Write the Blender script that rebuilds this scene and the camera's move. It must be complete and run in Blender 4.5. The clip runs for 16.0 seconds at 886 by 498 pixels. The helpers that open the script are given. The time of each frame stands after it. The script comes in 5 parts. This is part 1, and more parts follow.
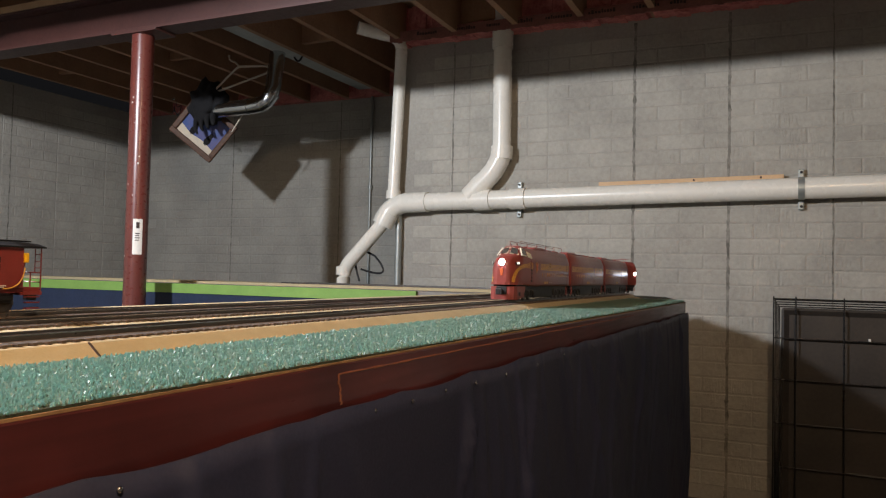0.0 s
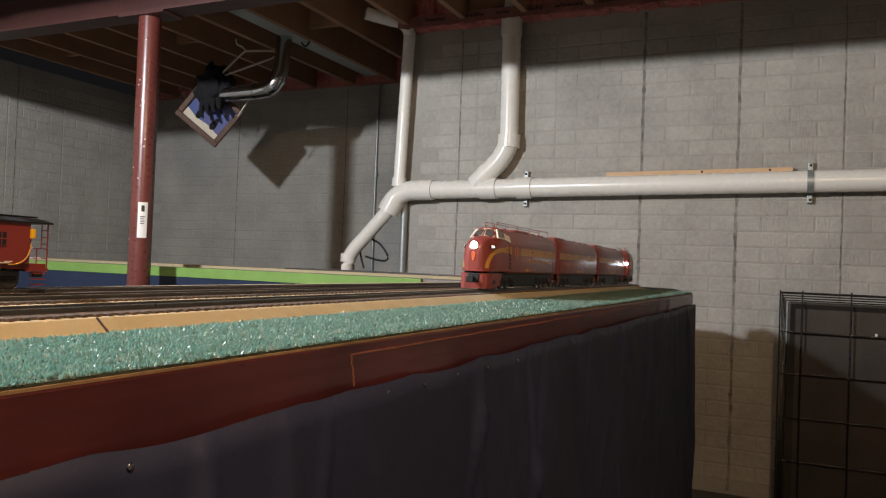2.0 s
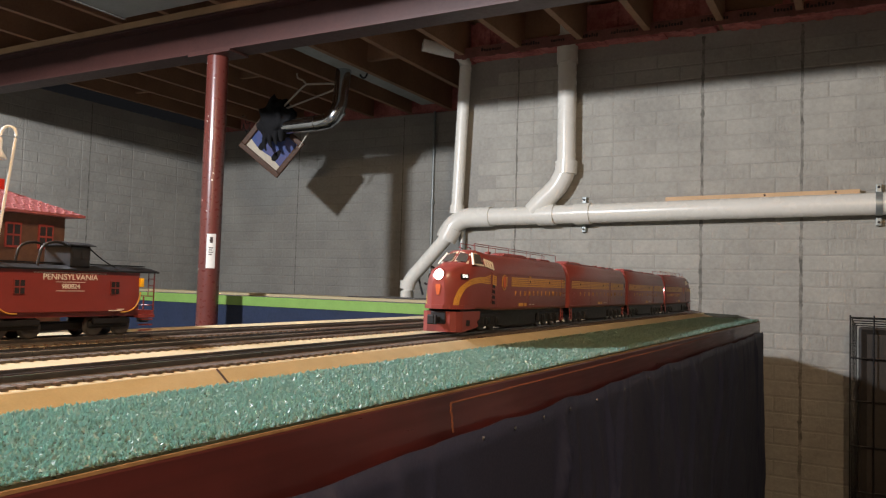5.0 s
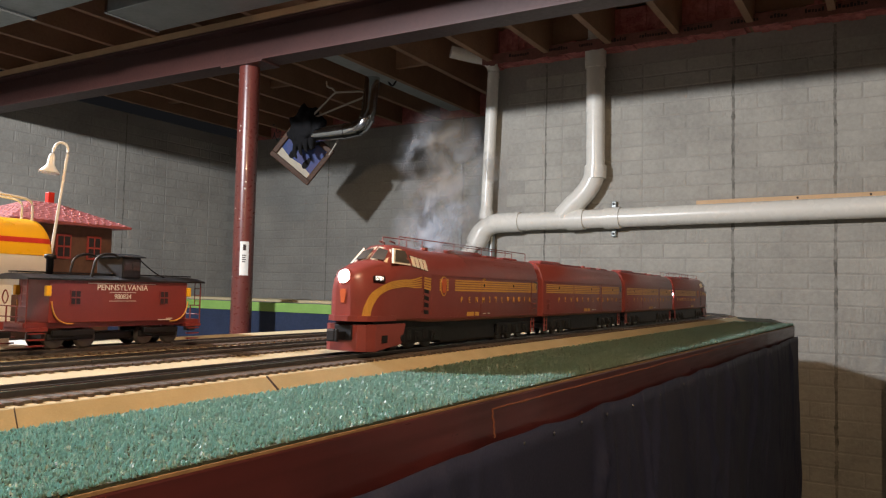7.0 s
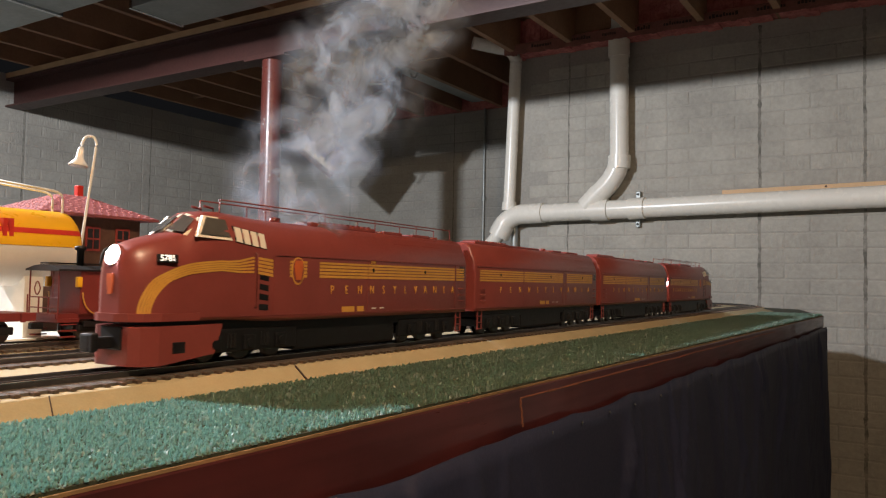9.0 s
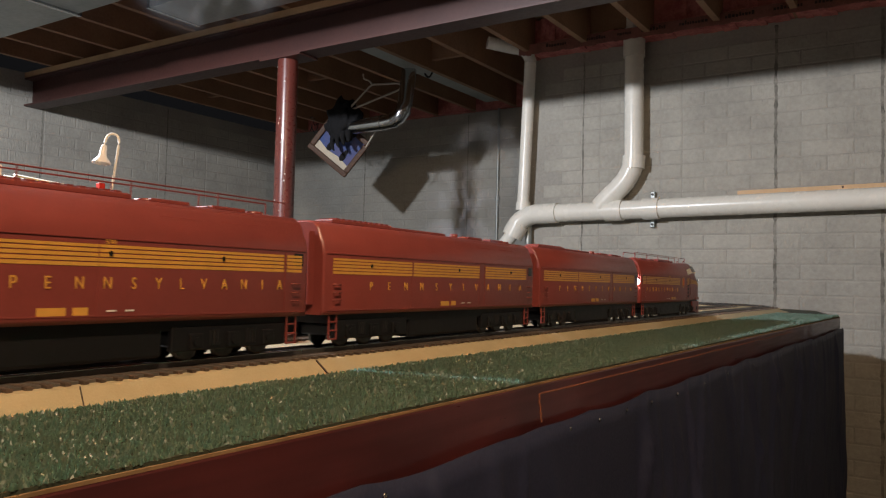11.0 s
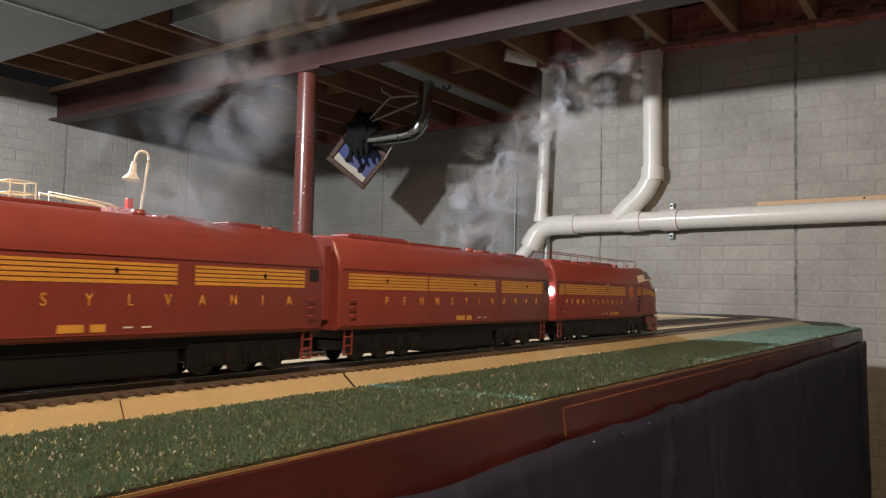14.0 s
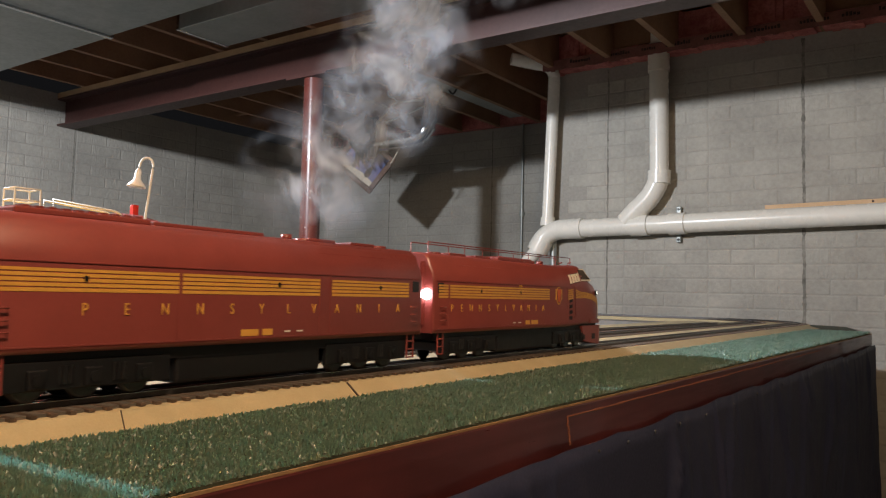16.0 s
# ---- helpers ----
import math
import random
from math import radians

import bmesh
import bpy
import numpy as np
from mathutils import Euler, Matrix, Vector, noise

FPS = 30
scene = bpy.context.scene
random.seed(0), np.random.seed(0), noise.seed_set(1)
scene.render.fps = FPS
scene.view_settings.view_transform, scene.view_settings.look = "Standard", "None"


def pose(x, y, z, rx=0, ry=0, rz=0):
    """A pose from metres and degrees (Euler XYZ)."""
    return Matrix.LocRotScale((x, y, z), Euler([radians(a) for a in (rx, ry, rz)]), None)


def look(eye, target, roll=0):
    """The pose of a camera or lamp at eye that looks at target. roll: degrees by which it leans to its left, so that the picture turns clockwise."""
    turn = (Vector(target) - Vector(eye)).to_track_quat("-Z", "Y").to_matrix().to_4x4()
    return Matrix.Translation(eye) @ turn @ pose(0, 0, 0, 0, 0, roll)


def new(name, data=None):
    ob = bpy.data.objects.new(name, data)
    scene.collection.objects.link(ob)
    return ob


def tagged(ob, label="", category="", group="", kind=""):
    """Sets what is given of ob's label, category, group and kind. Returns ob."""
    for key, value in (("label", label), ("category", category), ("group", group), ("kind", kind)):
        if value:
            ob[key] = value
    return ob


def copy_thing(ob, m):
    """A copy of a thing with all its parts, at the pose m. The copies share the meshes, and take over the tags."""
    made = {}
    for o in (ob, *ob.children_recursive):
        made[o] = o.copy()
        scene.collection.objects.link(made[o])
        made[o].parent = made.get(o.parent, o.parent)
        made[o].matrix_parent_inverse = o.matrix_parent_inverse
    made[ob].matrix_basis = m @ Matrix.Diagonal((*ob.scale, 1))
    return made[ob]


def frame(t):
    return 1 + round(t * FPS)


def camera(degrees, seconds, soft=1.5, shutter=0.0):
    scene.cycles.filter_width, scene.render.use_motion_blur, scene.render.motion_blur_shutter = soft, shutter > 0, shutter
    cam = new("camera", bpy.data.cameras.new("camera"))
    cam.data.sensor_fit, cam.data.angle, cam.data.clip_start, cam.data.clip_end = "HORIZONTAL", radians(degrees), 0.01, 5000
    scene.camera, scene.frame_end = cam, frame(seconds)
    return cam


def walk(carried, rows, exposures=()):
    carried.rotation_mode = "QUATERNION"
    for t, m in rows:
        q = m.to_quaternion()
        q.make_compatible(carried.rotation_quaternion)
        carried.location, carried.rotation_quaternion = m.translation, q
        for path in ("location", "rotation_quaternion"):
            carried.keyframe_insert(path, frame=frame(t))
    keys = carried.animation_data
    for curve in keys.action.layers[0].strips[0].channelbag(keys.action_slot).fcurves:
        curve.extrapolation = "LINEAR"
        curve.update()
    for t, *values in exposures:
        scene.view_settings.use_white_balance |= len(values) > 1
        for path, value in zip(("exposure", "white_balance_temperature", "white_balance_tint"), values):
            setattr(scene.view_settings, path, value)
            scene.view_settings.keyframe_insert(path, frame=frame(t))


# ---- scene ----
cam = camera(60.0, 16.0, soft=1.2, shutter=0.4)
PATH = [
    (0, (0.366, 0.067, 1.07), (-0.466, 1.885, 1.139), 1.3),
    (0.5, (0.355, 0.073, 1.064), (-0.476, 1.892, 1.127), 1.8),
    (1, (0.35, 0.08, 1.058), (-0.479, 1.899, 1.113), 2.0),
    (1.5, (0.349, 0.076, 1.059), (-0.481, 1.895, 1.107), 2.1),
    (2, (0.348, 0.078, 1.061), (-0.491, 1.893, 1.103), 2.2),
    (2.5, (0.34, 0.069, 1.058), (-0.509, 1.879, 1.1), 2.1),
    (3, (0.343, 0.063, 1.061), (-0.517, 1.868, 1.102), 2.2),
    (3.5, (0.343, 0.066, 1.061), (-0.529, 1.865, 1.111), 2.0),
    (4, (0.343, 0.058, 1.067), (-0.551, 1.846, 1.128), 1.8),
    (4.5, (0.339, 0.041, 1.077), (-0.588, 1.812, 1.155), 1.7),
    (5, (0.332, 0.023, 1.088), (-0.63, 1.774, 1.183), 1.7),
    (7.5, (0.332, -0.003, 1.092), (-0.704, 1.704, 1.194), 1.2),
    (8, (0.331, 0.001, 1.089), (-0.72, 1.701, 1.177), 1.0),
    (8.5, (0.326, 0.004, 1.084), (-0.736, 1.697, 1.166), 1.0),
    (9, (0.327, -0.003, 1.089), (-0.747, 1.682, 1.173), 1.1),
    (11.5, (0.325, -0.02, 1.085), (-0.783, 1.643, 1.169), 1.4),
    (12, (0.328, -0.029, 1.085), (-0.787, 1.629, 1.172), 1.4),
    (12.5, (0.327, -0.03, 1.087), (-0.793, 1.625, 1.179), 1.5),
    (13, (0.326, -0.031, 1.09), (-0.801, 1.618, 1.188), 1.5),
    (13.5, (0.327, -0.031, 1.09), (-0.806, 1.614, 1.194), 1.5),
    (14, (0.327, -0.03, 1.09), (-0.811, 1.61, 1.2), 1.4),
    (14.5, (0.328, -0.033, 1.092), (-0.813, 1.606, 1.205), 1.4),
    (15, (0.328, -0.032, 1.092), (-0.815, 1.605, 1.208), 1.5),
    (15.5, (0.326, -0.026, 1.092), (-0.821, 1.607, 1.212), 1.4),
    (16, (0.328, -0.025, 1.094), (-0.825, 1.604, 1.213), 1.3),
]
walk(cam, [(t, look(eye, target, roll)) for t, eye, target, roll in PATH],
     [(0, 0.02), (3, 0.02), (5, 0.12), (7.5, -0.02), (9, -0.12), (12, -0.12), (13.5, 0.0), (16, -0.08)])

# ---- light ----
TOP = 1.0                                   # table top height


def lamp(name, kind, power, colour, m, **more):
    data = bpy.data.lights.new(name, kind)
    data.energy, data.color = power, colour
    if "radius" in more:
        data.shadow_soft_size = more["radius"]
    if "size" in more:
        data.size = more["size"]
    ob = new(name, data)
    ob.matrix_world = m
    return ob


world = bpy.data.worlds.new("world")
scene.world = world
world.use_nodes = True
world.node_tree.nodes["Background"].inputs[0].default_value = (0.02, 0.02, 0.022, 1)
world.node_tree.nodes["Background"].inputs[1].default_value = 0.3
lamp("ceiling_bulb", "POINT", 590, (0.89, 0.925, 1.0), pose(-2.34, 0.03, 2.46), radius=0.07)
lamp("ceiling_bulb", "POINT", 150, (1.0, 0.72, 0.46), pose(0.75, -0.25, 2.5), radius=0.08)


# ---- materials ----
def mat(name, a, b=None, rough=0.6, metal=0.0, scale=6.0, fine=90.0, bump=0.1, depth=0.002, spread=1.0, coat=0.0, vary=0.0, stretch=None, fixed=False):
    """Two colours mixed by coarse and fine noise, with fine relief."""
    m = bpy.data.materials.new(name)
    m.use_nodes = True
    n, l = m.node_tree.nodes, m.node_tree.links
    p = n["Principled BSDF"]
    b = b or tuple(c * 0.7 for c in a)
    co = n.new("ShaderNodeTexCoord")
    where = n.new("ShaderNodeNewGeometry").outputs["Position"] if fixed else co.outputs["Object"]
    big, small = n.new("ShaderNodeTexNoise"), n.new("ShaderNodeTexNoise")
    big.inputs["Scale"].default_value, small.inputs["Scale"].default_value = scale, fine
    big.inputs["Detail"].default_value = small.inputs["Detail"].default_value = 5
    for t in (big, small):
        l.new(where, t.inputs["Vector"])
    if stretch:
        mp = n.new("ShaderNodeMapping")
        mp.inputs["Scale"].default_value = stretch
        l.new(where, mp.inputs["Vector"])
        l.new(mp.outputs["Vector"], small.inputs["Vector"])
    add = n.new("ShaderNodeMath")
    add.operation = "MULTIPLY_ADD"
    l.new(small.outputs["Fac"], add.inputs[0])
    add.inputs[1].default_value = 0.5
    l.new(big.outputs["Fac"], add.inputs[2])
    ramp = n.new("ShaderNodeMapRange")
    ramp.inputs["From Min"].default_value, ramp.inputs["From Max"].default_value = 0.75 - 0.3 / spread, 0.75 + 0.3 / spread
    l.new(add.outputs[0], ramp.inputs["Value"])
    mix = n.new("ShaderNodeMix")
    mix.data_type = "RGBA"
    mix.inputs["A"].default_value, mix.inputs["B"].default_value = (*a, 1), (*b, 1)
    l.new(ramp.outputs["Result"], mix.inputs["Factor"])
    out = mix.outputs["Result"]
    if vary:
        info, hsv = n.new("ShaderNodeObjectInfo"), n.new("ShaderNodeHueSaturation")
        r2 = n.new("ShaderNodeMapRange")
        l.new(info.outputs["Random"], r2.inputs["Value"])
        r2.inputs["To Min"].default_value, r2.inputs["To Max"].default_value = 1 - vary, 1 + vary
        l.new(r2.outputs["Result"], hsv.inputs["Value"])
        l.new(out, hsv.inputs["Color"])
        out = hsv.outputs["Color"]
    l.new(out, p.inputs["Base Color"])
    rr = n.new("ShaderNodeMapRange")
    l.new(small.outputs["Fac"], rr.inputs["Value"])
    rr.inputs["To Min"].default_value, rr.inputs["To Max"].default_value = max(0.03, rough - 0.12), min(1, rough + 0.12)
    l.new(rr.outputs["Result"], p.inputs["Roughness"])
    p.inputs["Metallic"].default_value = metal
    p.inputs["Coat Weight"].default_value = coat
    if bump:
        bm_ = n.new("ShaderNodeBump")
        bm_.inputs["Strength"].default_value, bm_.inputs["Distance"].default_value = bump, depth
        l.new(add.outputs[0], bm_.inputs["Height"])
        l.new(bm_.outputs["Normal"], p.inputs["Normal"])
    return m


def glow(name, colour, strength):
    m = bpy.data.materials.new(name)
    m.use_nodes = True
    p = m.node_tree.nodes["Principled BSDF"]
    p.inputs["Base Color"].default_value = (*colour, 1)
    p.inputs["Emission Color"].default_value = (*colour, 1)
    p.inputs["Emission Strength"].default_value = strength
    return m


def brick_concrete():
    """Concrete cast in a brick-pattern form: combed vertical scoring, blotches and pits."""
    m = mat("brick_patterned_concrete", (0.455, 0.44, 0.39), (0.29, 0.28, 0.25), 0.92, scale=2.6, fine=46, bump=0.9, depth=0.007, vary=0.05, fixed=True)
    n, l = m.node_tree.nodes, m.node_tree.links
    p = n["Principled BSDF"]
    pos = n.new("ShaderNodeNewGeometry").outputs["Position"]
    mp = n.new("ShaderNodeMapping")
    mp.inputs["Scale"].default_value = (1, 1, 0.2)
    l.new(pos, mp.inputs["Vector"])
    comb, where = n.new("ShaderNodeTexNoise"), n.new("ShaderNodeTexNoise")
    comb.inputs["Scale"].default_value, comb.inputs["Detail"].default_value = 105, 3
    where.inputs["Scale"].default_value, where.inputs["Detail"].default_value = 5.5, 4
    l.new(mp.outputs["Vector"], comb.inputs["Vector"])
    l.new(pos, where.inputs["Vector"])
    mask = n.new("ShaderNodeMapRange")
    mask.inputs["From Min"].default_value, mask.inputs["From Max"].default_value = 0.44, 0.62
    l.new(where.outputs["Fac"], mask.inputs["Value"])
    line = n.new("ShaderNodeMapRange")
    line.inputs["From Min"].default_value, line.inputs["From Max"].default_value = 0.40, 0.60
    l.new(comb.outputs["Fac"], line.inputs["Value"])
    cut = n.new("ShaderNodeMath")
    cut.operation = "MULTIPLY"
    l.new(mask.outputs["Result"], cut.inputs[0])
    l.new(line.outputs["Result"], cut.inputs[1])
    score = n.new("ShaderNodeBump")
    score.inputs["Strength"].default_value, score.inputs["Distance"].default_value = 0.45, 0.005
    l.new(cut.outputs[0], score.inputs["Height"])
    l.new(p.inputs["Normal"].links[0].from_socket, score.inputs["Normal"])
    l.new(score.outputs["Normal"], p.inputs["Normal"])
    return m


CONCRETE = mat("poured_concrete", (0.42, 0.405, 0.36), (0.27, 0.26, 0.235), 0.9, scale=2.2, fine=55, bump=0.5, depth=0.006, fixed=True)
# for the two unseen walls; dark only so they bounce less light
BOUNCE_CUT_WALL = mat("bounce_cut_wall", (0.13, 0.105, 0.085), (0.09, 0.072, 0.058), 0.7, scale=3, fine=40, bump=0.2)
BRICK = brick_concrete()
JOINT = mat("dark_form_seam", (0.12, 0.115, 0.10), (0.30, 0.29, 0.255), 0.95, scale=22, fine=120, bump=0.8, depth=0.006, spread=1.6, fixed=True)
# floor stays out of view; low albedo keeps its bounce off the walls
FLOOR = mat("bounce_cut_floor", (0.12, 0.112, 0.10), (0.08, 0.075, 0.068), 0.8, scale=2, bump=0.2)
LUMBER = mat("joist_lumber", (0.36, 0.205, 0.115), (0.23, 0.125, 0.07), 0.75, scale=5, fine=60, bump=0.3)
PLATE = mat("pine_plate", (0.52, 0.36, 0.20), (0.40, 0.26, 0.14), 0.7, scale=8, bump=0.2)
BOARD = mat("planed_pine_board", (0.66, 0.45, 0.26), (0.55, 0.36, 0.19), 0.6, scale=7, bump=0.15)
DECK = mat("subfloor_board", (0.34, 0.21, 0.11), (0.24, 0.14, 0.07), 0.85, scale=3, bump=0.3)
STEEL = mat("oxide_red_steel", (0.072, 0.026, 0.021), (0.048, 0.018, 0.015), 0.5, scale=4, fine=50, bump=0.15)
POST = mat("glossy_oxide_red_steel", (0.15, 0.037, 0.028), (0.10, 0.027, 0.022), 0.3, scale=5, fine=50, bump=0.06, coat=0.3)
CHIP = mat("bare_paint_chip", (0.6, 0.55, 0.5), None, 0.6)
PVC = mat("cream_pvc", (0.83, 0.81, 0.74), (0.77, 0.75, 0.67), 0.26, scale=3, fine=20, bump=0.02)
GALV = mat("galvanized_sheet", (0.40, 0.43, 0.42), (0.30, 0.33, 0.32), 0.45, metal=0.55, scale=9, fine=40, bump=0.05)
SHINY = mat("shiny_duct_metal", (0.62, 0.64, 0.65), (0.45, 0.47, 0.48), 0.22, metal=1.0, scale=9, bump=0.05)
PINK = mat("pink_fibreglass", (0.66, 0.25, 0.225), (0.42, 0.12, 0.11), 0.95, scale=14, fine=60, bump=1.0, depth=0.02, spread=1.6)
KRAFT = mat("kraft_facing", (0.30, 0.12, 0.095), (0.17, 0.07, 0.055), 0.85, scale=14)
PRINT = mat("printed_ink", (0.05, 0.03, 0.025), None, 0.8)
CLOTH = mat("black_cloth", (0.016, 0.020, 0.050), (0.010, 0.013, 0.034), 0.62, scale=5, fine=300, bump=0.3, depth=0.001)
FASCIA = mat("mahogany_stained_board", (0.098, 0.0235, 0.0245), (0.040, 0.010, 0.011), 0.32, scale=9, fine=60, bump=0.2, coat=0.25, stretch=(1.5, 0.12, 2.2))
RAW = mat("raw_wood_scratch", (0.27, 0.105, 0.06), (0.17, 0.06, 0.035), 0.7, scale=60)
PLYEDGE = mat("plywood_edge", (0.30, 0.19, 0.09), (0.14, 0.08, 0.035), 0.8, scale=40)
TURF = mat("green_turf", (0.042, 0.050, 0.029), (0.028, 0.034, 0.020), 0.75, scale=40, fine=600, bump=0.6, vary=0.0)
CORK = mat("tan_homasote", (0.43, 0.365, 0.225), (0.36, 0.30, 0.175), 0.9, scale=25, fine=500, bump=0.6, depth=0.001)
GREYTOP = mat("grey_road_surface", (0.26, 0.25, 0.23), (0.18, 0.17, 0.16), 0.85, scale=15, fine=300, bump=0.3)
NAVY = mat("navy_cloth", (0.012, 0.024, 0.06), (0.008, 0.016, 0.04), 0.9, scale=8)
LIME = mat("lime_green_strip", (0.19, 0.34, 0.075), (0.15, 0.28, 0.06), 0.7, scale=12)
TIE = mat("dark_brown_tie", (0.11, 0.075, 0.055), (0.06, 0.042, 0.032), 0.3, scale=90, bump=0.2, vary=0.25)
RAIL = mat("nickel_rail", (0.62, 0.61, 0.59), (0.45, 0.44, 0.42), 0.22, metal=1.0, scale=30)
RAILDARK = mat("blackened_rail", (0.15, 0.14, 0.135), (0.08, 0.076, 0.074), 0.32, metal=0.75, scale=30)
GLAZING = mat("pale_glazing", (0.10, 0.095, 0.088), (0.06, 0.057, 0.053), 0.1, scale=30, bump=0)
BALLAST = mat("dark_track_bed", (0.12, 0.105, 0.09), (0.07, 0.062, 0.055), 0.6, scale=60, fine=800, bump=0.5, depth=0.001)
TUSCAN = mat("tuscan_red_plastic", (0.235, 0.052, 0.045), (0.20, 0.043, 0.037), 0.34, scale=30, fine=400, bump=0.03, depth=0.0005)
CABRED = mat("caboose_red", (0.20, 0.030, 0.027), (0.165, 0.025, 0.022), 0.42, scale=40, fine=400, bump=0.04, depth=0.0005)
GOLD = mat("dulux_gold", (0.66, 0.35, 0.07), (0.56, 0.29, 0.05), 0.4, scale=80)
CREAM = mat("cream_plastic", (0.82, 0.77, 0.66), (0.75, 0.70, 0.59), 0.4, scale=80)
WHITEP = mat("white_plastic", (0.80, 0.78, 0.72), (0.72, 0.70, 0.64), 0.35, scale=60)
YELLOW = mat("tank_yellow", (0.90, 0.50, 0.02), (0.84, 0.45, 0.015), 0.3, scale=60)
TRIMRED = mat("dull_red_trim", (0.26, 0.035, 0.028), (0.2, 0.027, 0.022), 0.5, scale=60)
REDP = mat("signal_red", (0.62, 0.04, 0.025), (0.5, 0.03, 0.02), 0.4, scale=60)
ORANGE = mat("keystone_orange", (0.65, 0.14, 0.04), None, 0.4, scale=80)
BLACKP = mat("black_plastic", (0.0032, 0.0032, 0.0045), (0.006, 0.006, 0.008), 0.5, scale=120)
BLACKGLOSS = mat("black_enamel_wire", (0.012, 0.012, 0.012), None, 0.3, scale=40)
PAN = mat("black_plastic_pan", (0.045, 0.038, 0.032), (0.022, 0.019, 0.017), 0.42, scale=3.5, fine=60, bump=0.1, spread=1.5)
DARKGLASS = mat("dark_glazing", (0.03, 0.03, 0.035), None, 0.12, scale=20, bump=0)
HOUSE = mat("brown_brick_paper", (0.095, 0.045, 0.028), (0.06, 0.028, 0.018), 0.7, scale=80, fine=300, bump=0.3)
ROOFRED = mat("red_shingle", (0.30, 0.085, 0.09), (0.23, 0.06, 0.065), 0.55, scale=60, vary=0.15)
LAMPWHITE = mat("ivory_enamel", (0.80, 0.80, 0.78), (0.72, 0.72, 0.70), 0.28, scale=50)
FRAMEWOOD = mat("carved_brown_frame", (0.12, 0.055, 0.028), (0.05, 0.024, 0.013), 0.55, scale=40, fine=150, bump=0.7)
CANVAS = mat("blue_painted_canvas", (0.03, 0.07, 0.24), (0.09, 0.09, 0.22), 0.6, scale=9, fine=40, spread=2)
CANVAS2 = mat("pale_painted_snow", (0.66, 0.58, 0.42), (0.52, 0.46, 0.38), 0.6, scale=20)
BLACKFUR = mat("black_fabric", (0.004, 0.004, 0.005), (0.007, 0.007, 0.009), 0.95, scale=30, fine=200, bump=0.8)
WIRE = mat("white_wire", (0.62, 0.57, 0.47), None, 0.35)
HEADLIGHT = glow("headlight_glow", (0.80, 0.90, 1.0), 130.0)
SMALLGLOW = glow("marker_glow", (0.85, 0.92, 1.0), 60.0)
NUMGLOW = glow("number_board_glow", (0.95, 0.92, 0.82), 1.6)
REDGLOW = glow("red_lamp_glow", (1.0, 0.06, 0.06), 14.0)
CYANGLOW = glow("cyan_lamp_glow", (0.1, 0.75, 0.9), 12.0)


# ---- building helpers ----
def box(bm, x0, y0, z0, x1, y1, z1, bevel=0.0):
    v = [bm.verts.new((x, y, z)) for z in (z0, z1) for y in (y0, y1) for x in (x0, x1)]
    fs = [bm.faces.new([v[i] for i in q]) for q in ((0, 2, 3, 1), (4, 5, 7, 6), (0, 1, 5, 4), (2, 6, 7, 3), (0, 4, 6, 2), (1, 3, 7, 5))]
    if bevel:
        es = list({e for f in fs for e in f.edges})
        bmesh.ops.bevel(bm, geom=es, offset=bevel, segments=2, affect="EDGES", profile=0.5)
    return bm


def tube(bm, pts, r, seg=10, radii=None, cap=True):
    """A round tube along a line of points."""
    pts = [Vector(p) for p in pts]
    rings = []
    for i, p in enumerate(pts):
        d = (pts[min(i + 1, len(pts) - 1)] - pts[max(i - 1, 0)]).normalized()
        side = d.cross(Vector((0, 0, 1)))
        if side.length < 0.05:
            side = Vector((1, 0, 0))
        side.normalize()
        up = side.cross(d).normalized()
        rr = radii[i] if radii else r
        rings.append([bm.verts.new(p + rr * (math.cos(a) * side + math.sin(a) * up)) for a in (2 * math.pi * k / seg for k in range(seg))])
    for a, b in zip(rings, rings[1:]):
        for k in range(seg):
            f = bm.faces.new((a[k], a[(k + 1) % seg], b[(k + 1) % seg], b[k]))
            f.smooth = True
    if cap:
        for ring, back in ((rings[0], -1), (rings[-1], 1)):
            bm.faces.new([bm.verts.new(v.co) for v in ring][::back])
    return bm


def arc(p, q, corner, n=8):
    """Points from p to q, rounded by a corner point."""
    p, q, c = Vector(p), Vector(q), Vector(corner)
    return [(1 - t) ** 2 * p + 2 * t * (1 - t) * c + t * t * q for t in (i / n for i in range(n + 1))]


def lathe(bm, profile, seg=20, m=None):
    rings = [[bm.verts.new((r * math.cos(2 * math.pi * k / seg), r * math.sin(2 * math.pi * k / seg), z)) for k in range(seg)] for r, z in profile]
    for a, b in zip(rings, rings[1:]):
        for k in range(seg):
            f = bm.faces.new((a[k], a[(k + 1) % seg], b[(k + 1) % seg], b[k]))
            f.smooth = True
    bm.faces.new(rings[0][::-1])
    bm.faces.new(rings[-1])
    if m:
        bmesh.ops.transform(bm, matrix=m, verts=[v for r in rings for v in r])
    return bm


def shape(name, bm, material):
    bmesh.ops.recalc_face_normals(bm, faces=bm.faces)
    me = bpy.data.meshes.new(name)
    bm.to_mesh(me)
    bm.free()
    me.materials.append(material)
    return me


def part(name, bm, material, parent, label=""):
    ob = new(name, shape(name, bm, material) if isinstance(bm, bmesh.types.BMesh) else bm)
    ob.parent = parent
    return tagged(ob, label)


def solid(name, bm, material, label="", category="", kind="", group=""):
    return tagged(new(name, shape(name, bm, material)), label, category, group, kind)


def thing(name, m, label, category, group="", kind=""):
    ob = new(name)
    ob.empty_display_size = 0.05
    ob.matrix_basis = m
    return tagged(ob, label, category, group, kind)


def B():
    return bmesh.new()


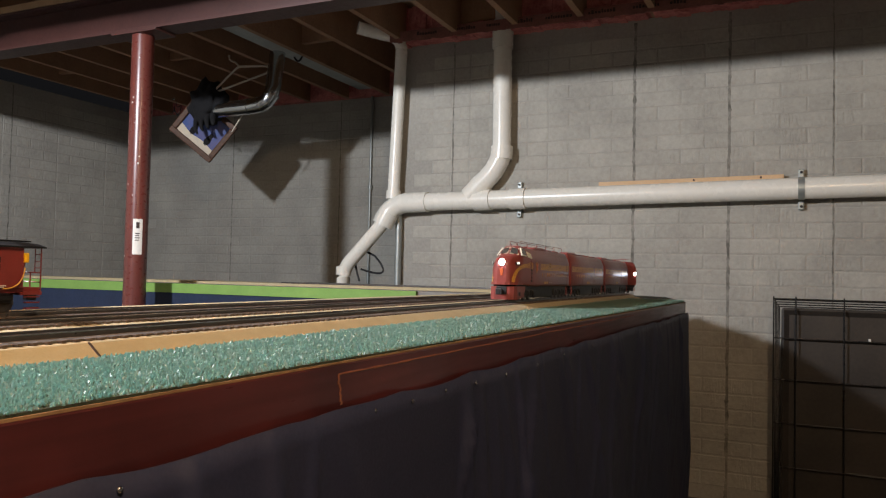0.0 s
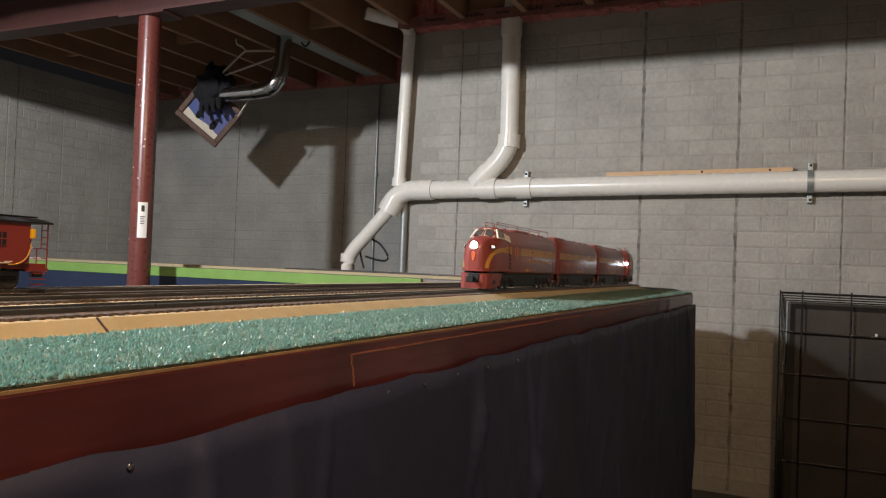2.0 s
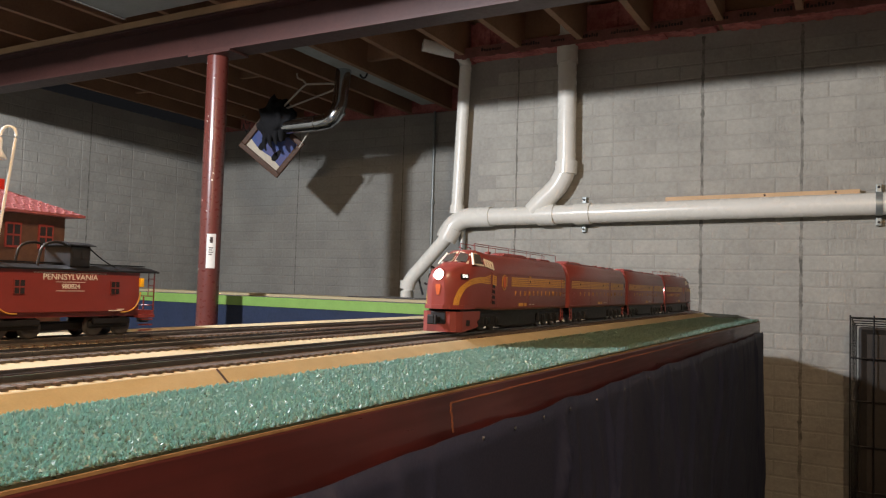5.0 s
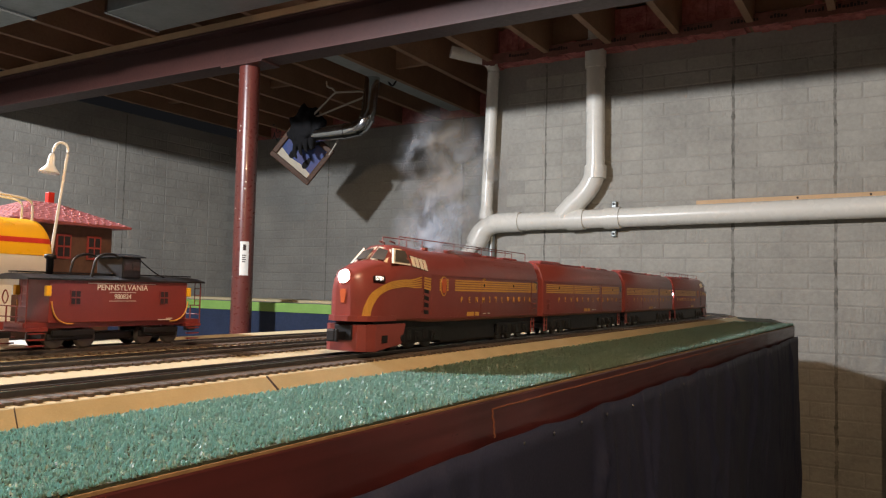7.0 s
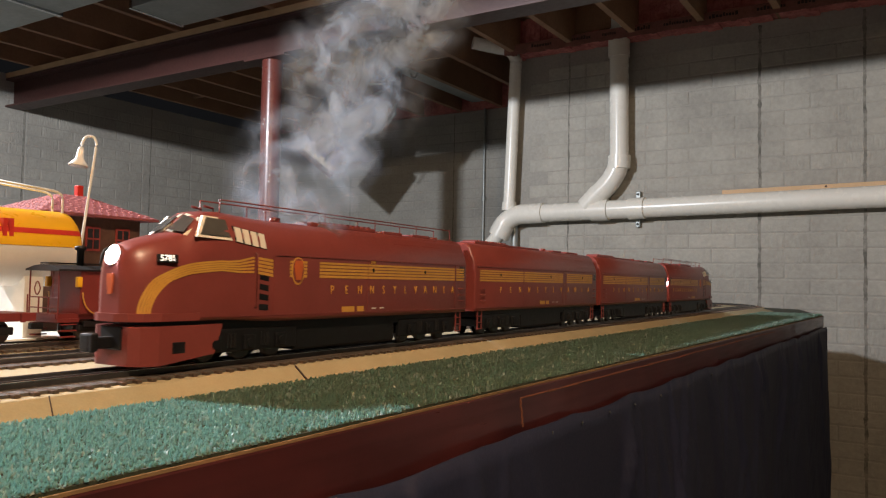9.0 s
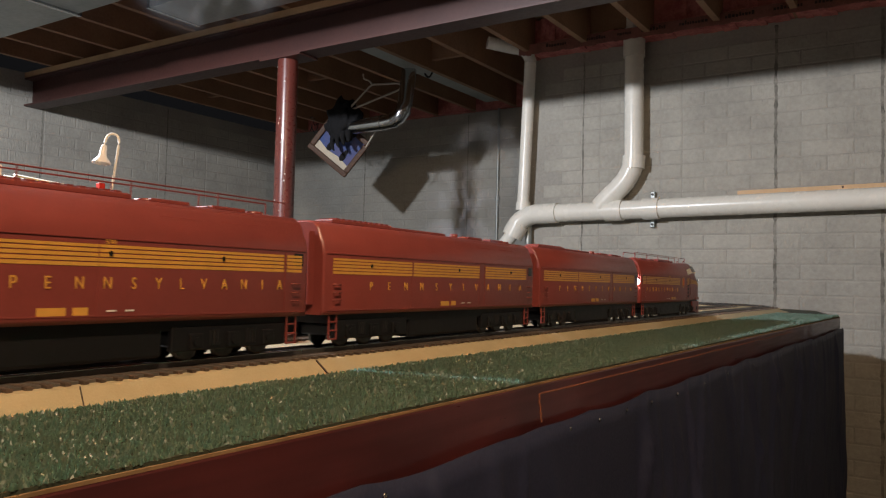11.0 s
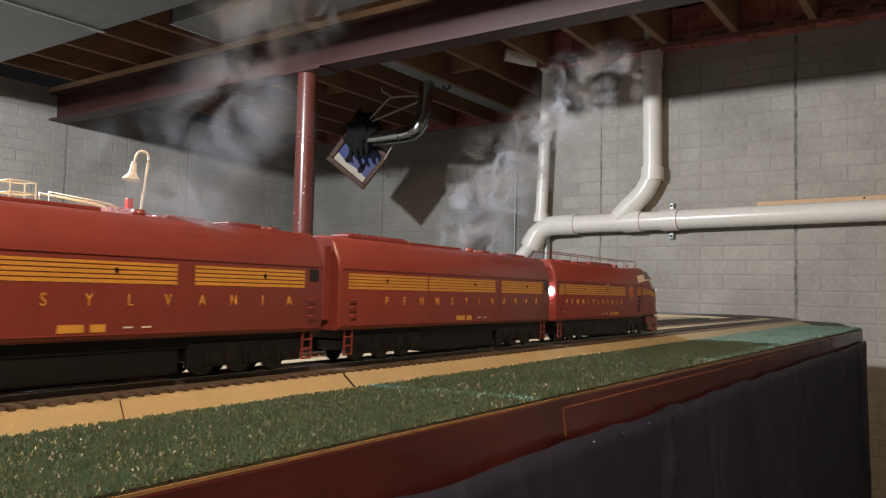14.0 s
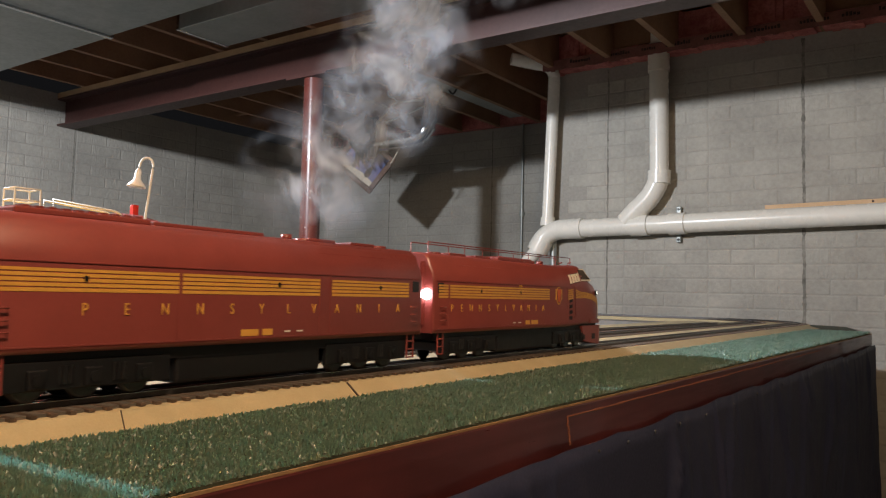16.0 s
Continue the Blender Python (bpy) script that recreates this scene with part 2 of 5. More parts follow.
def words(name, text, size, material, parent, m, depth=0.0003, label=""):
    cu = bpy.data.curves.new(name, "FONT")
    cu.body, cu.size, cu.extrude, cu.align_x, cu.align_y = text, size, depth, "CENTER", "CENTER"
    tmp = new(name, cu)
    me = bpy.data.meshes.new_from_object(tmp.evaluated_get(bpy.context.evaluated_depsgraph_get()))
    bpy.data.objects.remove(tmp)
    me.materials.clear()
    me.materials.append(material)
    ob = new(name, me)
    ob.parent = parent
    ob.matrix_basis = m
    return tagged(ob, label)


def raw_mesh(name, verts, faces, material):
    me = bpy.data.meshes.new(name)
    me.from_pydata(verts, [], faces)
    me.materials.append(material)
    return me


# ---- the basement ----
WALL_Y, FAR_Y, WEST_X, STEP_X = 4.62, 5.85, -5.62, -2.06
SILL = 2.61
FZ = -0.14                                  # floor height
BEAM_Y, BEAM_Z = 3.15, 2.35

floor = solid("floor", box(B(), -5.8, -4.2, FZ - 0.15, 4.2, 6.1, FZ), FLOOR, "unseen basement floor, darkened to cut bounce light", "floor", "structure")
wall_north = solid("wall_north", box(B(), STEP_X, WALL_Y, FZ, 4.0, WALL_Y + 0.25, SILL), CONCRETE, "grey poured concrete wall with brick-pattern relief", "wall", "structure")
wall_return = solid("wall_return", box(B(), STEP_X, WALL_Y + 0.25, FZ, STEP_X + 0.25, FAR_Y, SILL), CONCRETE, "short return of grey poured concrete wall", "wall", "structure")
wall_far = solid("wall_far", box(B(), WEST_X - 0.2, FAR_Y, FZ, STEP_X + 0.25, FAR_Y + 0.25, SILL), CONCRETE, "grey poured concrete wall at the back of the recess", "wall", "structure")
wall_west = solid("wall_west", box(B(), WEST_X - 0.25, -4.0, FZ, WEST_X, FAR_Y, SILL), CONCRETE, "grey poured concrete side wall with brick-pattern relief", "wall", "structure")
# added to close the room out of view, dark to soak up bounce
wall_south = solid("wall_south", box(B(), WEST_X, -4.2, FZ, 4.0, -4.0, SILL), BOUNCE_CUT_WALL, "unseen plain wall, darkened to cut bounce light", "wall", "structure")
wall_east = solid("wall_east", box(B(), 4.0, -4.2, FZ, 4.2, WALL_Y + 0.25, SILL), BOUNCE_CUT_WALL, "unseen plain wall, darkened to cut bounce light", "wall", "structure")

bm = B()
box(bm, WEST_X - 0.2, -4.2, 2.86, 4.2, 6.1, 2.9)
x = -5.25
while x < 4.0:
    box(bm, x - 0.019, -4.1, SILL + 0.002, x + 0.019, FAR_Y - 0.02 if x < STEP_X else WALL_Y - 0.03 + 0.2, 2.858)
    x += 0.406
for i in range(-12, 10):
    xx = -5.25 + 0.406 * (i + 12)
    if i % 3 == 0:
        box(bm, xx + 0.02, BEAM_Y + 1.35, 2.68, xx + 0.386, BEAM_Y + 1.388, 2.857)
ceiling = solid("ceiling", bm, LUMBER, "open ceiling of dark wooden joists under subfloor boards", "ceiling", "structure")

# rim insulation over the concrete, with its printed facing strip
bm = B()
for i in range(150):
    x0 = STEP_X + i * 0.04
    fold = 0.05 * noise.noise((i * 0.31, 0, 0)) + 0.02 * noise.noise((i * 1.3, 4, 0))
    sag = 0.022 * noise.noise((i * 0.45, 9, 2))
    box(bm, x0, WALL_Y - 0.10 + fold, SILL - 0.006 + sag, x0 + 0.0401, WALL_Y + 0.24, 2.84 + 0.0001 * (i % 2))
solid("rim_insulation", bm, PINK, "pink fibreglass batts stuffed between the joists", "insulation", "structure")
bm = B()
for i in range(202):
    x0 = STEP_X + i * 0.03
    box(bm, x0, WALL_Y - 0.168, SILL - 0.018 - 0.016 * abs(noise.noise((i * 0.8, 3, 3))), x0 + 0.0301, WALL_Y - 0.160, SILL + 0.045 + 0.0001 * (i % 2))
facing = solid("insulation_facing", bm, KRAFT, "brown kraft paper edge with dark printing", "insulation", "structure")
bm = B()
xx = STEP_X + 0.2
rng = random.Random(5)
while xx < 3.2:
    for _ in range(rng.randint(4, 11)):
        w = rng.uniform(0.008, 0.016)
        low = SILL + rng.uniform(0.006, 0.010)
        box(bm, xx, WALL_Y - 0.1705, low, xx + w, WALL_Y - 0.1685, low + rng.choice((0.015, 0.015, 0.023)))
        xx += w + 0.005
    xx += rng.uniform(0.03, 0.12)
part("printing", bm, PRINT, facing, "dark illegible printing")
bm = B()
box(bm, WEST_X, FAR_Y - 0.05, SILL + 0.003, STEP_X, FAR_Y + 0.2, 2.85)
solid("rim_insulation", bm, PINK, "pink fibreglass batts over the back wall", "insulation", "structure")

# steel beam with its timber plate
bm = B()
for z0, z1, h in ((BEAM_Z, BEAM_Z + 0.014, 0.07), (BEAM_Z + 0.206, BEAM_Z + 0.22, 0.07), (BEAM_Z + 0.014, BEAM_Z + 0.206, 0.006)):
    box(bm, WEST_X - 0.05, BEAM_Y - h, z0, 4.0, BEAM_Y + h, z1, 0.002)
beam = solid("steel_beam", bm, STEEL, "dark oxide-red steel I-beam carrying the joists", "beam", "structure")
bm = B()
box(bm, WEST_X, BEAM_Y - 0.072, BEAM_Z + 0.222, 4.0, BEAM_Y + 0.07, SILL)
part("plate", bm, PLATE, beam, "pale pine plate on the flange")

# post
post = thing("steel_post", pose(-2.872, BEAM_Y, 0), "glossy oxide-red steel column with chipped paint under the beam", "post")
part("shaft", tube(B(), [(0, 0, FZ + 0.02), (0, 0, BEAM_Z - 0.012)], 0.059, 32), POST, post)
part("cap_plate", box(B(), -0.16, -0.075, BEAM_Z - 0.013, 0.16, 0.075, BEAM_Z - 0.001, 0.002), STEEL, post)
part("base_plate", box(B(), -0.1, -0.1, FZ, 0.1, 0.1, FZ + 0.02, 0.002), STEEL, post)


def wrap(bm, a0, a1, z0, z1, r0, r1):
    """A sheet bent round the shaft, between two angles in degrees."""
    rows_ = []
    for k in range(9):
        a = radians(a0 + (a1 - a0) * k / 8)
        rows_.append([bm.verts.new((q * math.cos(a), q * math.sin(a), z)) for q, z in ((r0, z0), (r1, z0), (r1, z1), (r0, z1))])
    for p, q in zip(rows_, rows_[1:]):
        for k in range(4):
            bm.faces.new((p[k], p[(k + 1) % 4], q[(k + 1) % 4], q[k]))
    bm.faces.new(rows_[0][::-1])
    bm.faces.new(rows_[-1])
    return bm


part("paper_label", wrap(B(), -62, -14, 1.145, 1.335, 0.0588, 0.0596), WHITEP, post, "white printed paper label")
for i in range(4):
    part("label_print", wrap(B(), -50, -28 - 4 * (i % 2), 1.255 - i * 0.012, 1.260 - i * 0.012, 0.0594, 0.06), PRINT, post)
part("label_print", wrap(B(), -46, -30, 1.285, 1.318, 0.0594, 0.06), PRINT, post)
rng = random.Random(3)
for i in range(16):
    a, z = rng.uniform(3.6, 5.9), rng.uniform(1.1, 2.3)
    s = rng.uniform(0.0025, 0.006)
    part("paint_chip", tube(B(), [(0.0585 * math.cos(a), 0.0585 * math.sin(a), z), (0.0596 * math.cos(a), 0.0596 * math.sin(a), z)], s, 6), CHIP, post)

# ---- pipes on the wall ----
PY = WALL_Y - 0.075
R4, R2 = 0.058, 0.046


def pipe_z(x):
    return 1.553 + 0.0137 * (x + 1.2)


drain = thing("drain_pipe", pose(0, 0, 0), "cream plastic drain pipe strapped along the concrete wall", "pipe")
part("main_run", tube(B(), [(-1.93, PY, pipe_z(-1.93)), (3.6, PY, pipe_z(3.6))], R4, 24), PVC, drain)
for x0, x1 in ((-1.96, -1.80), (-1.47, -1.36), (-1.23, -1.13)):
    part("collar", tube(B(), [(x0, PY, pipe_z(x0)), (x1, PY, pipe_z(x1))], R4 + 0.008, 24), PVC, drain)
sx, sz = -1.30, pipe_z(-1.3)
bend = [(-1.51, PY, sz + 0.02)] + arc((-1.43, PY, sz + 0.10), (-1.295, PY, sz + 0.33), (-1.295, PY, sz + 0.20), 8)
part("wye_branch", tube(B(), bend, R4 + 0.006, 24), PVC, drain)
part("collar", tube(B(), [(-1.297, PY, sz + 0.25), (-1.294, PY, sz + 0.33)], R4 + 0.011, 24), PVC, drain)
part("stack_pipe", tube(B(), [(-1.295, PY, sz + 0.31), (-1.305, PY, 2.86)], R4, 24), PVC, drain)
part("collar", tube(B(), [(-1.302, PY, 2.50), (-1.303, PY, 2.62)], R4 + 0.008, 24), PVC, drain)
el = [(-1.88, PY, pipe_z(-1.9))] + arc((-1.95, PY, pipe_z(-1.95)), (-2.12, PY - 0.03, 1.40), (-2.09, PY, 1.53), 8)
part("elbow", tube(B(), el, R4 + 0.007, 24), PVC, drain)
part("elbow_collar", tube(B(), [(-2.075, PY - 0.02, 1.475), (-2.115, PY - 0.03, 1.395)], R4 + 0.012, 24), PVC, drain)
foot = [(-2.10, PY - 0.03, 1.42), (-2.30, PY - 0.03, 1.21)] + arc((-2.33, PY - 0.03, 1.18), (-2.405, PY - 0.03, 1.04), (-2.405, PY - 0.03, 1.11), 8) + [(-2.405, PY - 0.03, FZ)]
part("lower_run", tube(B(), foot, R2, 20), PVC, drain)
part("foot_collar", tube(B(), [(-2.405, PY - 0.03, 1.06), (-2.405, PY - 0.03, 1.115)], R2 + 0.006, 20), PVC, drain)
vent = thing("vent_pipe", pose(0, 0, 0), "slender cream plastic vent pipe rising to the joists", "pipe")
part("riser", tube(B(), [(-2.055, PY, 1.60), (-2.02, PY, 2.56)], 0.040, 20), PVC, vent)
part("collar", tube(B(), [(-2.056, PY, 1.57), (-2.054, PY, 1.625)], 0.048, 20), PVC, vent)
top = [(-2.02, PY, 2.53)] + arc((-2.02, PY, 2.57), (-2.11, PY - 0.08, 2.655), (-2.02, PY - 0.02, 2.655), 6) + [(-2.24, PY - 0.2, 2.68)]
part("top_bend", tube(B(), top, 0.041, 20), PVC, vent)
part("wall_stub", tube(B(), [(-2.03, PY + 0.04, 0.2), (-2.03, PY + 0.04, 1.5)], 0.022, 12), GALV, vent)
for xs in (-1.19, 0.40):
    strap = thing("pipe_strap", pose(xs, PY, pipe_z(xs)), "galvanized strap screwed to the wall round the drain pipe", "strap", "pipe straps")
    part("band", tube(B(), [(-0.016, 0, 0), (0.016, 0, 0)], R4 + 0.003, 24), GALV, strap)
    for s in (-1, 1):
        part("tab", box(B(), -0.014, 0.045, 0.06 if s > 0 else -0.11, 0.014, 0.073, 0.11 if s > 0 else -0.06, 0.004), GALV, strap)
        part("screw", tube(B(), [(0, 0.046, s * 0.092), (0, 0.036, s * 0.092)], 0.007, 8), BLACKP, strap)
board = thing("pine_board", pose(0, 0, 0), "length of pale pine lying on the drain pipe", "board")
bm = B()
box(bm, -0.69, 4.572, 0, 0.315, 4.612, 0.043, 0.002)
bmesh.ops.transform(bm, matrix=pose(0, 0, pipe_z(-0.69) + 0.040 + 0.0105, 0, -0.79, 0), verts=bm.verts)
part("timber", bm, BOARD, board)
for x in (-0.15, 0.2):
    part("nail_hole", tube(B(), [(x, 4.5712, pipe_z(x) + 0.072), (x, 4.5725, pipe_z(x) + 0.072)], 0.006, 8), PRINT, board)
conduit = thing("conduit", pose(0, 0, 0), "thin steel conduit up the back wall", "conduit")
part("tube", tube(B(), [(-2.98, FAR_Y - 0.02, 0.3), (-2.98, FAR_Y - 0.02, 2.7)], 0.011, 10), GALV, conduit)
part("coupling", tube(B(), [(-2.98, FAR_Y - 0.02, 1.80), (-2.98, FAR_Y - 0.02, 1.84)], 0.02, 10), GALV, conduit)
cable = thing("power_cord", pose(0, 0, 0), "black power cord looped behind the drain pipe", "cable")
part("cord", tube(B(), arc((-2.31, PY + 0.02, 1.02), (-2.22, PY + 0.03, 1.20), (-2.42, PY + 0.02, 1.3), 10) + arc((-2.2, PY + 0.03, 1.19), (-2.3, PY + 0.02, 1.1), (-2.02, PY + 0.02, 1.02), 10), 0.007, 8), BLACKP, cable)

# ---- the layout table ----
TRACKS = [-0.228, -0.385, -0.532]            # centre lines at the zero of y
SLOPE = -0.025
CURVE_Y = 3.35


def centre(k, s):
    """Point and heading of track k, s metres along it: straight away from the near end, then bending to the west."""
    x0 = TRACKS[k]
    if k == 2:
        return Vector((x0, s, 0)), 0.0
    turn_at, r = CURVE_Y, 0.52 - 0.157 * k
    if s <= turn_at:
        return Vector((x0 + SLOPE * s, s, 0)), -SLOPE
    a = min((s - turn_at) / r, math.pi * 0.5)
    over = max(0.0, (s - turn_at) - r * math.pi * 0.5)
    base = Vector((x0 + SLOPE * turn_at, turn_at, 0))
    p = base + Vector((-r * (1 - math.cos(a)), r * math.sin(a), 0)) + over * Vector((-math.sin(a), math.cos(a), 0))
    return p, a - SLOPE * (1 - a / (math.pi * 0.5))


def prism(bm, outline, z0, z1):
    lo = [bm.verts.new((x, y, z0)) for x, y in outline]
    hi = [bm.verts.new((x, y, z1)) for x, y in outline]
    bm.faces.new(lo[::-1])
    bm.faces.new(hi)
    for i in range(len(lo)):
        j = (i + 1) % len(lo)
        bm.faces.new((lo[i], lo[j], hi[j], hi[i]))
    return bm


OUT = [(0.0, -2.6), (0.0, 3.05), (-0.16, 3.78), (-0.36, 3.98), (-5.3, 3.98), (-5.3, 3.42), (-1.05, 3.42), (-0.76, 3.15), (-0.76, 1.0), (-1.35, 1.0), (-1.35, -2.6)]
table = thing("layout_table", pose(0, 0, 0), "U-shaped train layout table with mahogany fascia and black cloth skirt", "table")
part("deck", prism(B(), [(x - (0.02 if x == 0 else 0), y) for x, y in OUT], TOP - 0.03, TOP - 0.0105), GREYTOP, table, "grey painted layout deck")
for x, y in ((-0.15, -2.4), (-1.2, -2.4), (-0.2, 2.8), (-0.65, 2.8), (-5.1, 3.7), (-0.15, 0.5), (-1.2, 0.5)):
    part("leg", box(B(), x - 0.045, y - 0.045, FZ, x + 0.045, y + 0.045, TOP - 0.03), LUMBER, table)
part("fascia", box(B(), -0.018, -2.6, TOP - 0.072, 0.0, 3.05, TOP - 0.0105, 0.0015), FASCIA, table, "mahogany stained fascia board")
part("fascia_edge", box(B(), -0.0024, -2.6, TOP - 0.0106, -0.0006, 3.05, TOP - 0.0088), PLYEDGE, table, "pale worn top edge")
bm = B()
prism(bm, [(0.0, 3.05), (-0.16, 3.78), (-0.178, 3.775), (-0.018, 3.05)], TOP - 0.072, TOP - 0.0098)
part("end_fascia", bm, FASCIA, table)
# scraped line and chip in the stain
bm = B()
ys = [0.652 + 0.02 * i for i in range(70)]
rng = random.Random(9)
for a, b in zip(ys, ys[1:]):
    w = rng.uniform(0.0004, 0.0012)
    za = TOP - 0.0195 + 0.0015 * noise.noise((a * 9, 0, 0))
    box(bm, -0.001, a, za - w, 0.0006, b, za + w)
for i in range(9):
    y0, z0 = 0.6495 + 0.0009 * i + rng.uniform(-0.001, 0.001), TOP - 0.019 - 0.0031 * i
    box(bm, -0.001, y0 - 0.0011, z0 - 0.0034, 0.0006, y0 + 0.0013, z0)
part("scratch", bm, RAW, table, "pale scratch through the stain")

# cloth skirt: a gently folded sheet tacked below the fascia
rows_, cols = 56, 1250
verts, faces = [], []
rng = random.Random(21)
creases = [(rng.uniform(-1.0, 3.0), rng.uniform(-0.5, 0.6), rng.uniform(0.005, 0.016), rng.uniform(0.004, 0.013), rng.uniform(0.1, 0.8)) for _ in range(60)]


def crease(y, d):
    return sum(h * math.exp(-((y - y0 - k * d) / w) ** 2) * min(1, d * 16) * (1 - d / reach) for y0, k, w, h, reach in creases if d < reach and abs(y - y0 - k * d) < 3 * w)


for j in range(rows_ + 1):
    for i in range(cols + 1):
        y = -2.6 + 5.66 * i / cols
        d = j / rows_
        sag = 0.005 * noise.noise((y * 11.0, 5, 1)) * (1 - d) + 0.008 * abs(noise.noise((y * 3.1, 0, 1)))
        z = TOP - 0.0465 - (0.011 * abs(noise.noise((y * 5.3, 2, 0))) + sag * 0.4) * (1 - d) - d * (TOP - 0.056 - FZ)
        amp = 0.004 + 0.022 * min(1, d * 2.2)
        x = 0.004 + amp * (0.5 + noise.noise((y * 2.6 + 0.8 * d, d * 1.3, 4))) + (0.009 * noise.noise((y * 7 - 4 * d, d * 2.5, 8)) + 0.005 * abs(noise.noise((y * 16 + 9 * d, d * 3, 3)))) * min(1, d * 4) + 0.002 * (1 - d) + crease(y, d)
        verts.append((max(x, 0.002), y, z))
for j in range(rows_):
    for i in range(cols):
        a = j * (cols + 1) + i
        faces.append((a, a + 1, a + cols + 2, a + cols + 1))
me = raw_mesh("cloth_skirt", verts, faces, CLOTH)
for p in me.polygons:
    p.use_smooth = True
skirt = new("cloth_skirt", me)
skirt.modifiers.new("thick", "SOLIDIFY").thickness = 0.0015
tagged(skirt, "black cloth skirt tacked below the table's fascia", "skirt")
bm = B()
prism(bm, [(0.012, 3.05), (-0.16, 3.80), (-0.36, 3.995), (-0.37, 3.985), (-0.172, 3.79), (0.002, 3.05)], FZ + 0.003, TOP - 0.055)
solid("cloth_skirt", bm, CLOTH, "black cloth skirt round the table's far corner", "skirt")
rng = random.Random(2)
tack = shape("tack", lathe(B(), [(0.0001, 0.0016), (0.0018, 0.0012), (0.0026, 0.0)], 8), SHINY)
for i, y in enumerate([-0.6, -0.45, -0.3, -0.16, 0.0, 0.12, 0.26, 0.40, 0.523, 0.565, 0.625, 0.70, 0.777, 0.86, 0.95, 1.06, 1.2, 1.35, 1.55, 1.75, 2.0, 2.3]):
    ob = new("tack", tack)
    ob.parent = table
    ob.matrix_basis = pose(0.0105, y, TOP - 0.06 - rng.uniform(-0.003, 0.003), 0, 90, 0)

# navy skirt and lime strip on the far leg
part("far_skirt", box(B(), -5.3, 3.408, FZ + 0.003, -0.775, 3.418, TOP - 0.062), NAVY, table, "navy cloth skirt")
part("far_strip", box(B(), -5.3, 3.402, TOP - 0.062, -1.3, 3.42, TOP - 0.009), LIME, table, "lime green painted edge")
part("inner_skirt", box(B(), -0.772, 1.012, FZ + 0.003, -0.762, 3.40, TOP - 0.012), NAVY, table, "navy cloth skirt")
part("inner_skirt", box(B(), -1.36, 1.002, FZ + 0.003, -0.774, 1.012, TOP - 0.012), NAVY, table)
part("inner_skirt", box(B(), -1.362, -2.6, FZ + 0.003, -1.352, 1.0, TOP - 0.012), NAVY, table)

# tan roadbed sheet under the nearest track, turf strip along the edge


def edge_x(y):
    """Foot of the roadbed's bevel."""
    return -0.163 - 0.014 * max(0.0, y) + 0.0015 * noise.noise((y * 7, 0, 2))


def brow_x(y):
    """Upper edge of the bevel, just past the tie ends."""
    return TRACKS[0] + SLOPE * y + 0.0505 + 0.001 * noise.noise((y * 9, 3, 2))


def strip(bm, left, right, y0, y1, z0, z1, n, rise=0.0):
    ring = []
    for i in range(n + 1):
        y = y0 + (y1 - y0) * i / n
        a, b = left(y), right(y)
        ring.append([bm.verts.new(v) for v in ((a, y, z0), (b, y, z0), (b, y, z1), (a, y, z1 + rise))])
    for p, q in zip(ring, ring[1:]):
        for k in range(4):
            bm.faces.new((p[k], p[(k + 1) % 4], q[(k + 1) % 4], q[k]))
    bm.faces.new(ring[0][::-1])
    bm.faces.new(ring[-1])
    return bm


bm = B()
ring = []
for i in range(111):
    y = -2.5 + 5.85 * i / 110
    ring.append([bm.verts.new(v) for v in ((-0.66 + SLOPE * y, y, TOP - 0.0104), (edge_x(y), y, TOP - 0.0104), (edge_x(y), y, TOP - 0.0080), (brow_x(y) + 0.0008, y, TOP + 0.0045), (brow_x(y) - 0.0008, y, TOP + 0.005), (-0.66 + SLOPE * y, y, TOP + 0.005))])
for p, q in zip(ring, ring[1:]):
    for k in range(6):
        bm.faces.new((p[k], p[(k + 1) % 6], q[(k + 1) % 6], q[k]))
bm.faces.new(ring[0][::-1])
bm.faces.new(ring[-1])
roadbed = solid("roadbed_sheet", bm, CORK, "tan fibreboard roadbed with bevelled edge under the tracks", "roadbed", "structure")
hub = Vector((TRACKS[0] + SLOPE * CURVE_Y - 0.52, CURVE_Y))
outer = [(hub.x + 0.575 * math.cos(a), hub.y + 0.575 * math.sin(a)) for a in (radians(6 * k) for k in range(16))]
inner = [(hub.x + 0.29 * math.cos(a), hub.y + 0.29 * math.sin(a)) for a in (radians(90 - 6 * k) for k in range(16))]
part("curve_bed", prism(B(), outer + [(-5.2, hub.y + 0.575), (-5.2, hub.y + 0.29)] + inner, TOP - 0.0104, TOP + 0.0048), CORK, roadbed)


def slope_mark(name, y0, y1, w, label=""):
    """A dark line down the bevel, from its brow to its foot."""
    bm = B()
    ends = ((brow_x(y0) + 0.001, y0, TOP + 0.0049), (edge_x(y1) - 0.001, y1, TOP - 0.0068))
    v = [bm.verts.new((x, y + dy, z + dz)) for dz in (-0.001, 0.0005) for x, y, z in ends for dy in (-w, w)]
    for q in ((4, 5, 7, 6), (0, 1, 5, 4), (1, 3, 7, 5), (3, 2, 6, 7), (2, 0, 4, 6)):
        bm.faces.new([v[i] for i in q])
    part(name, bm, PRINT, roadbed, label)


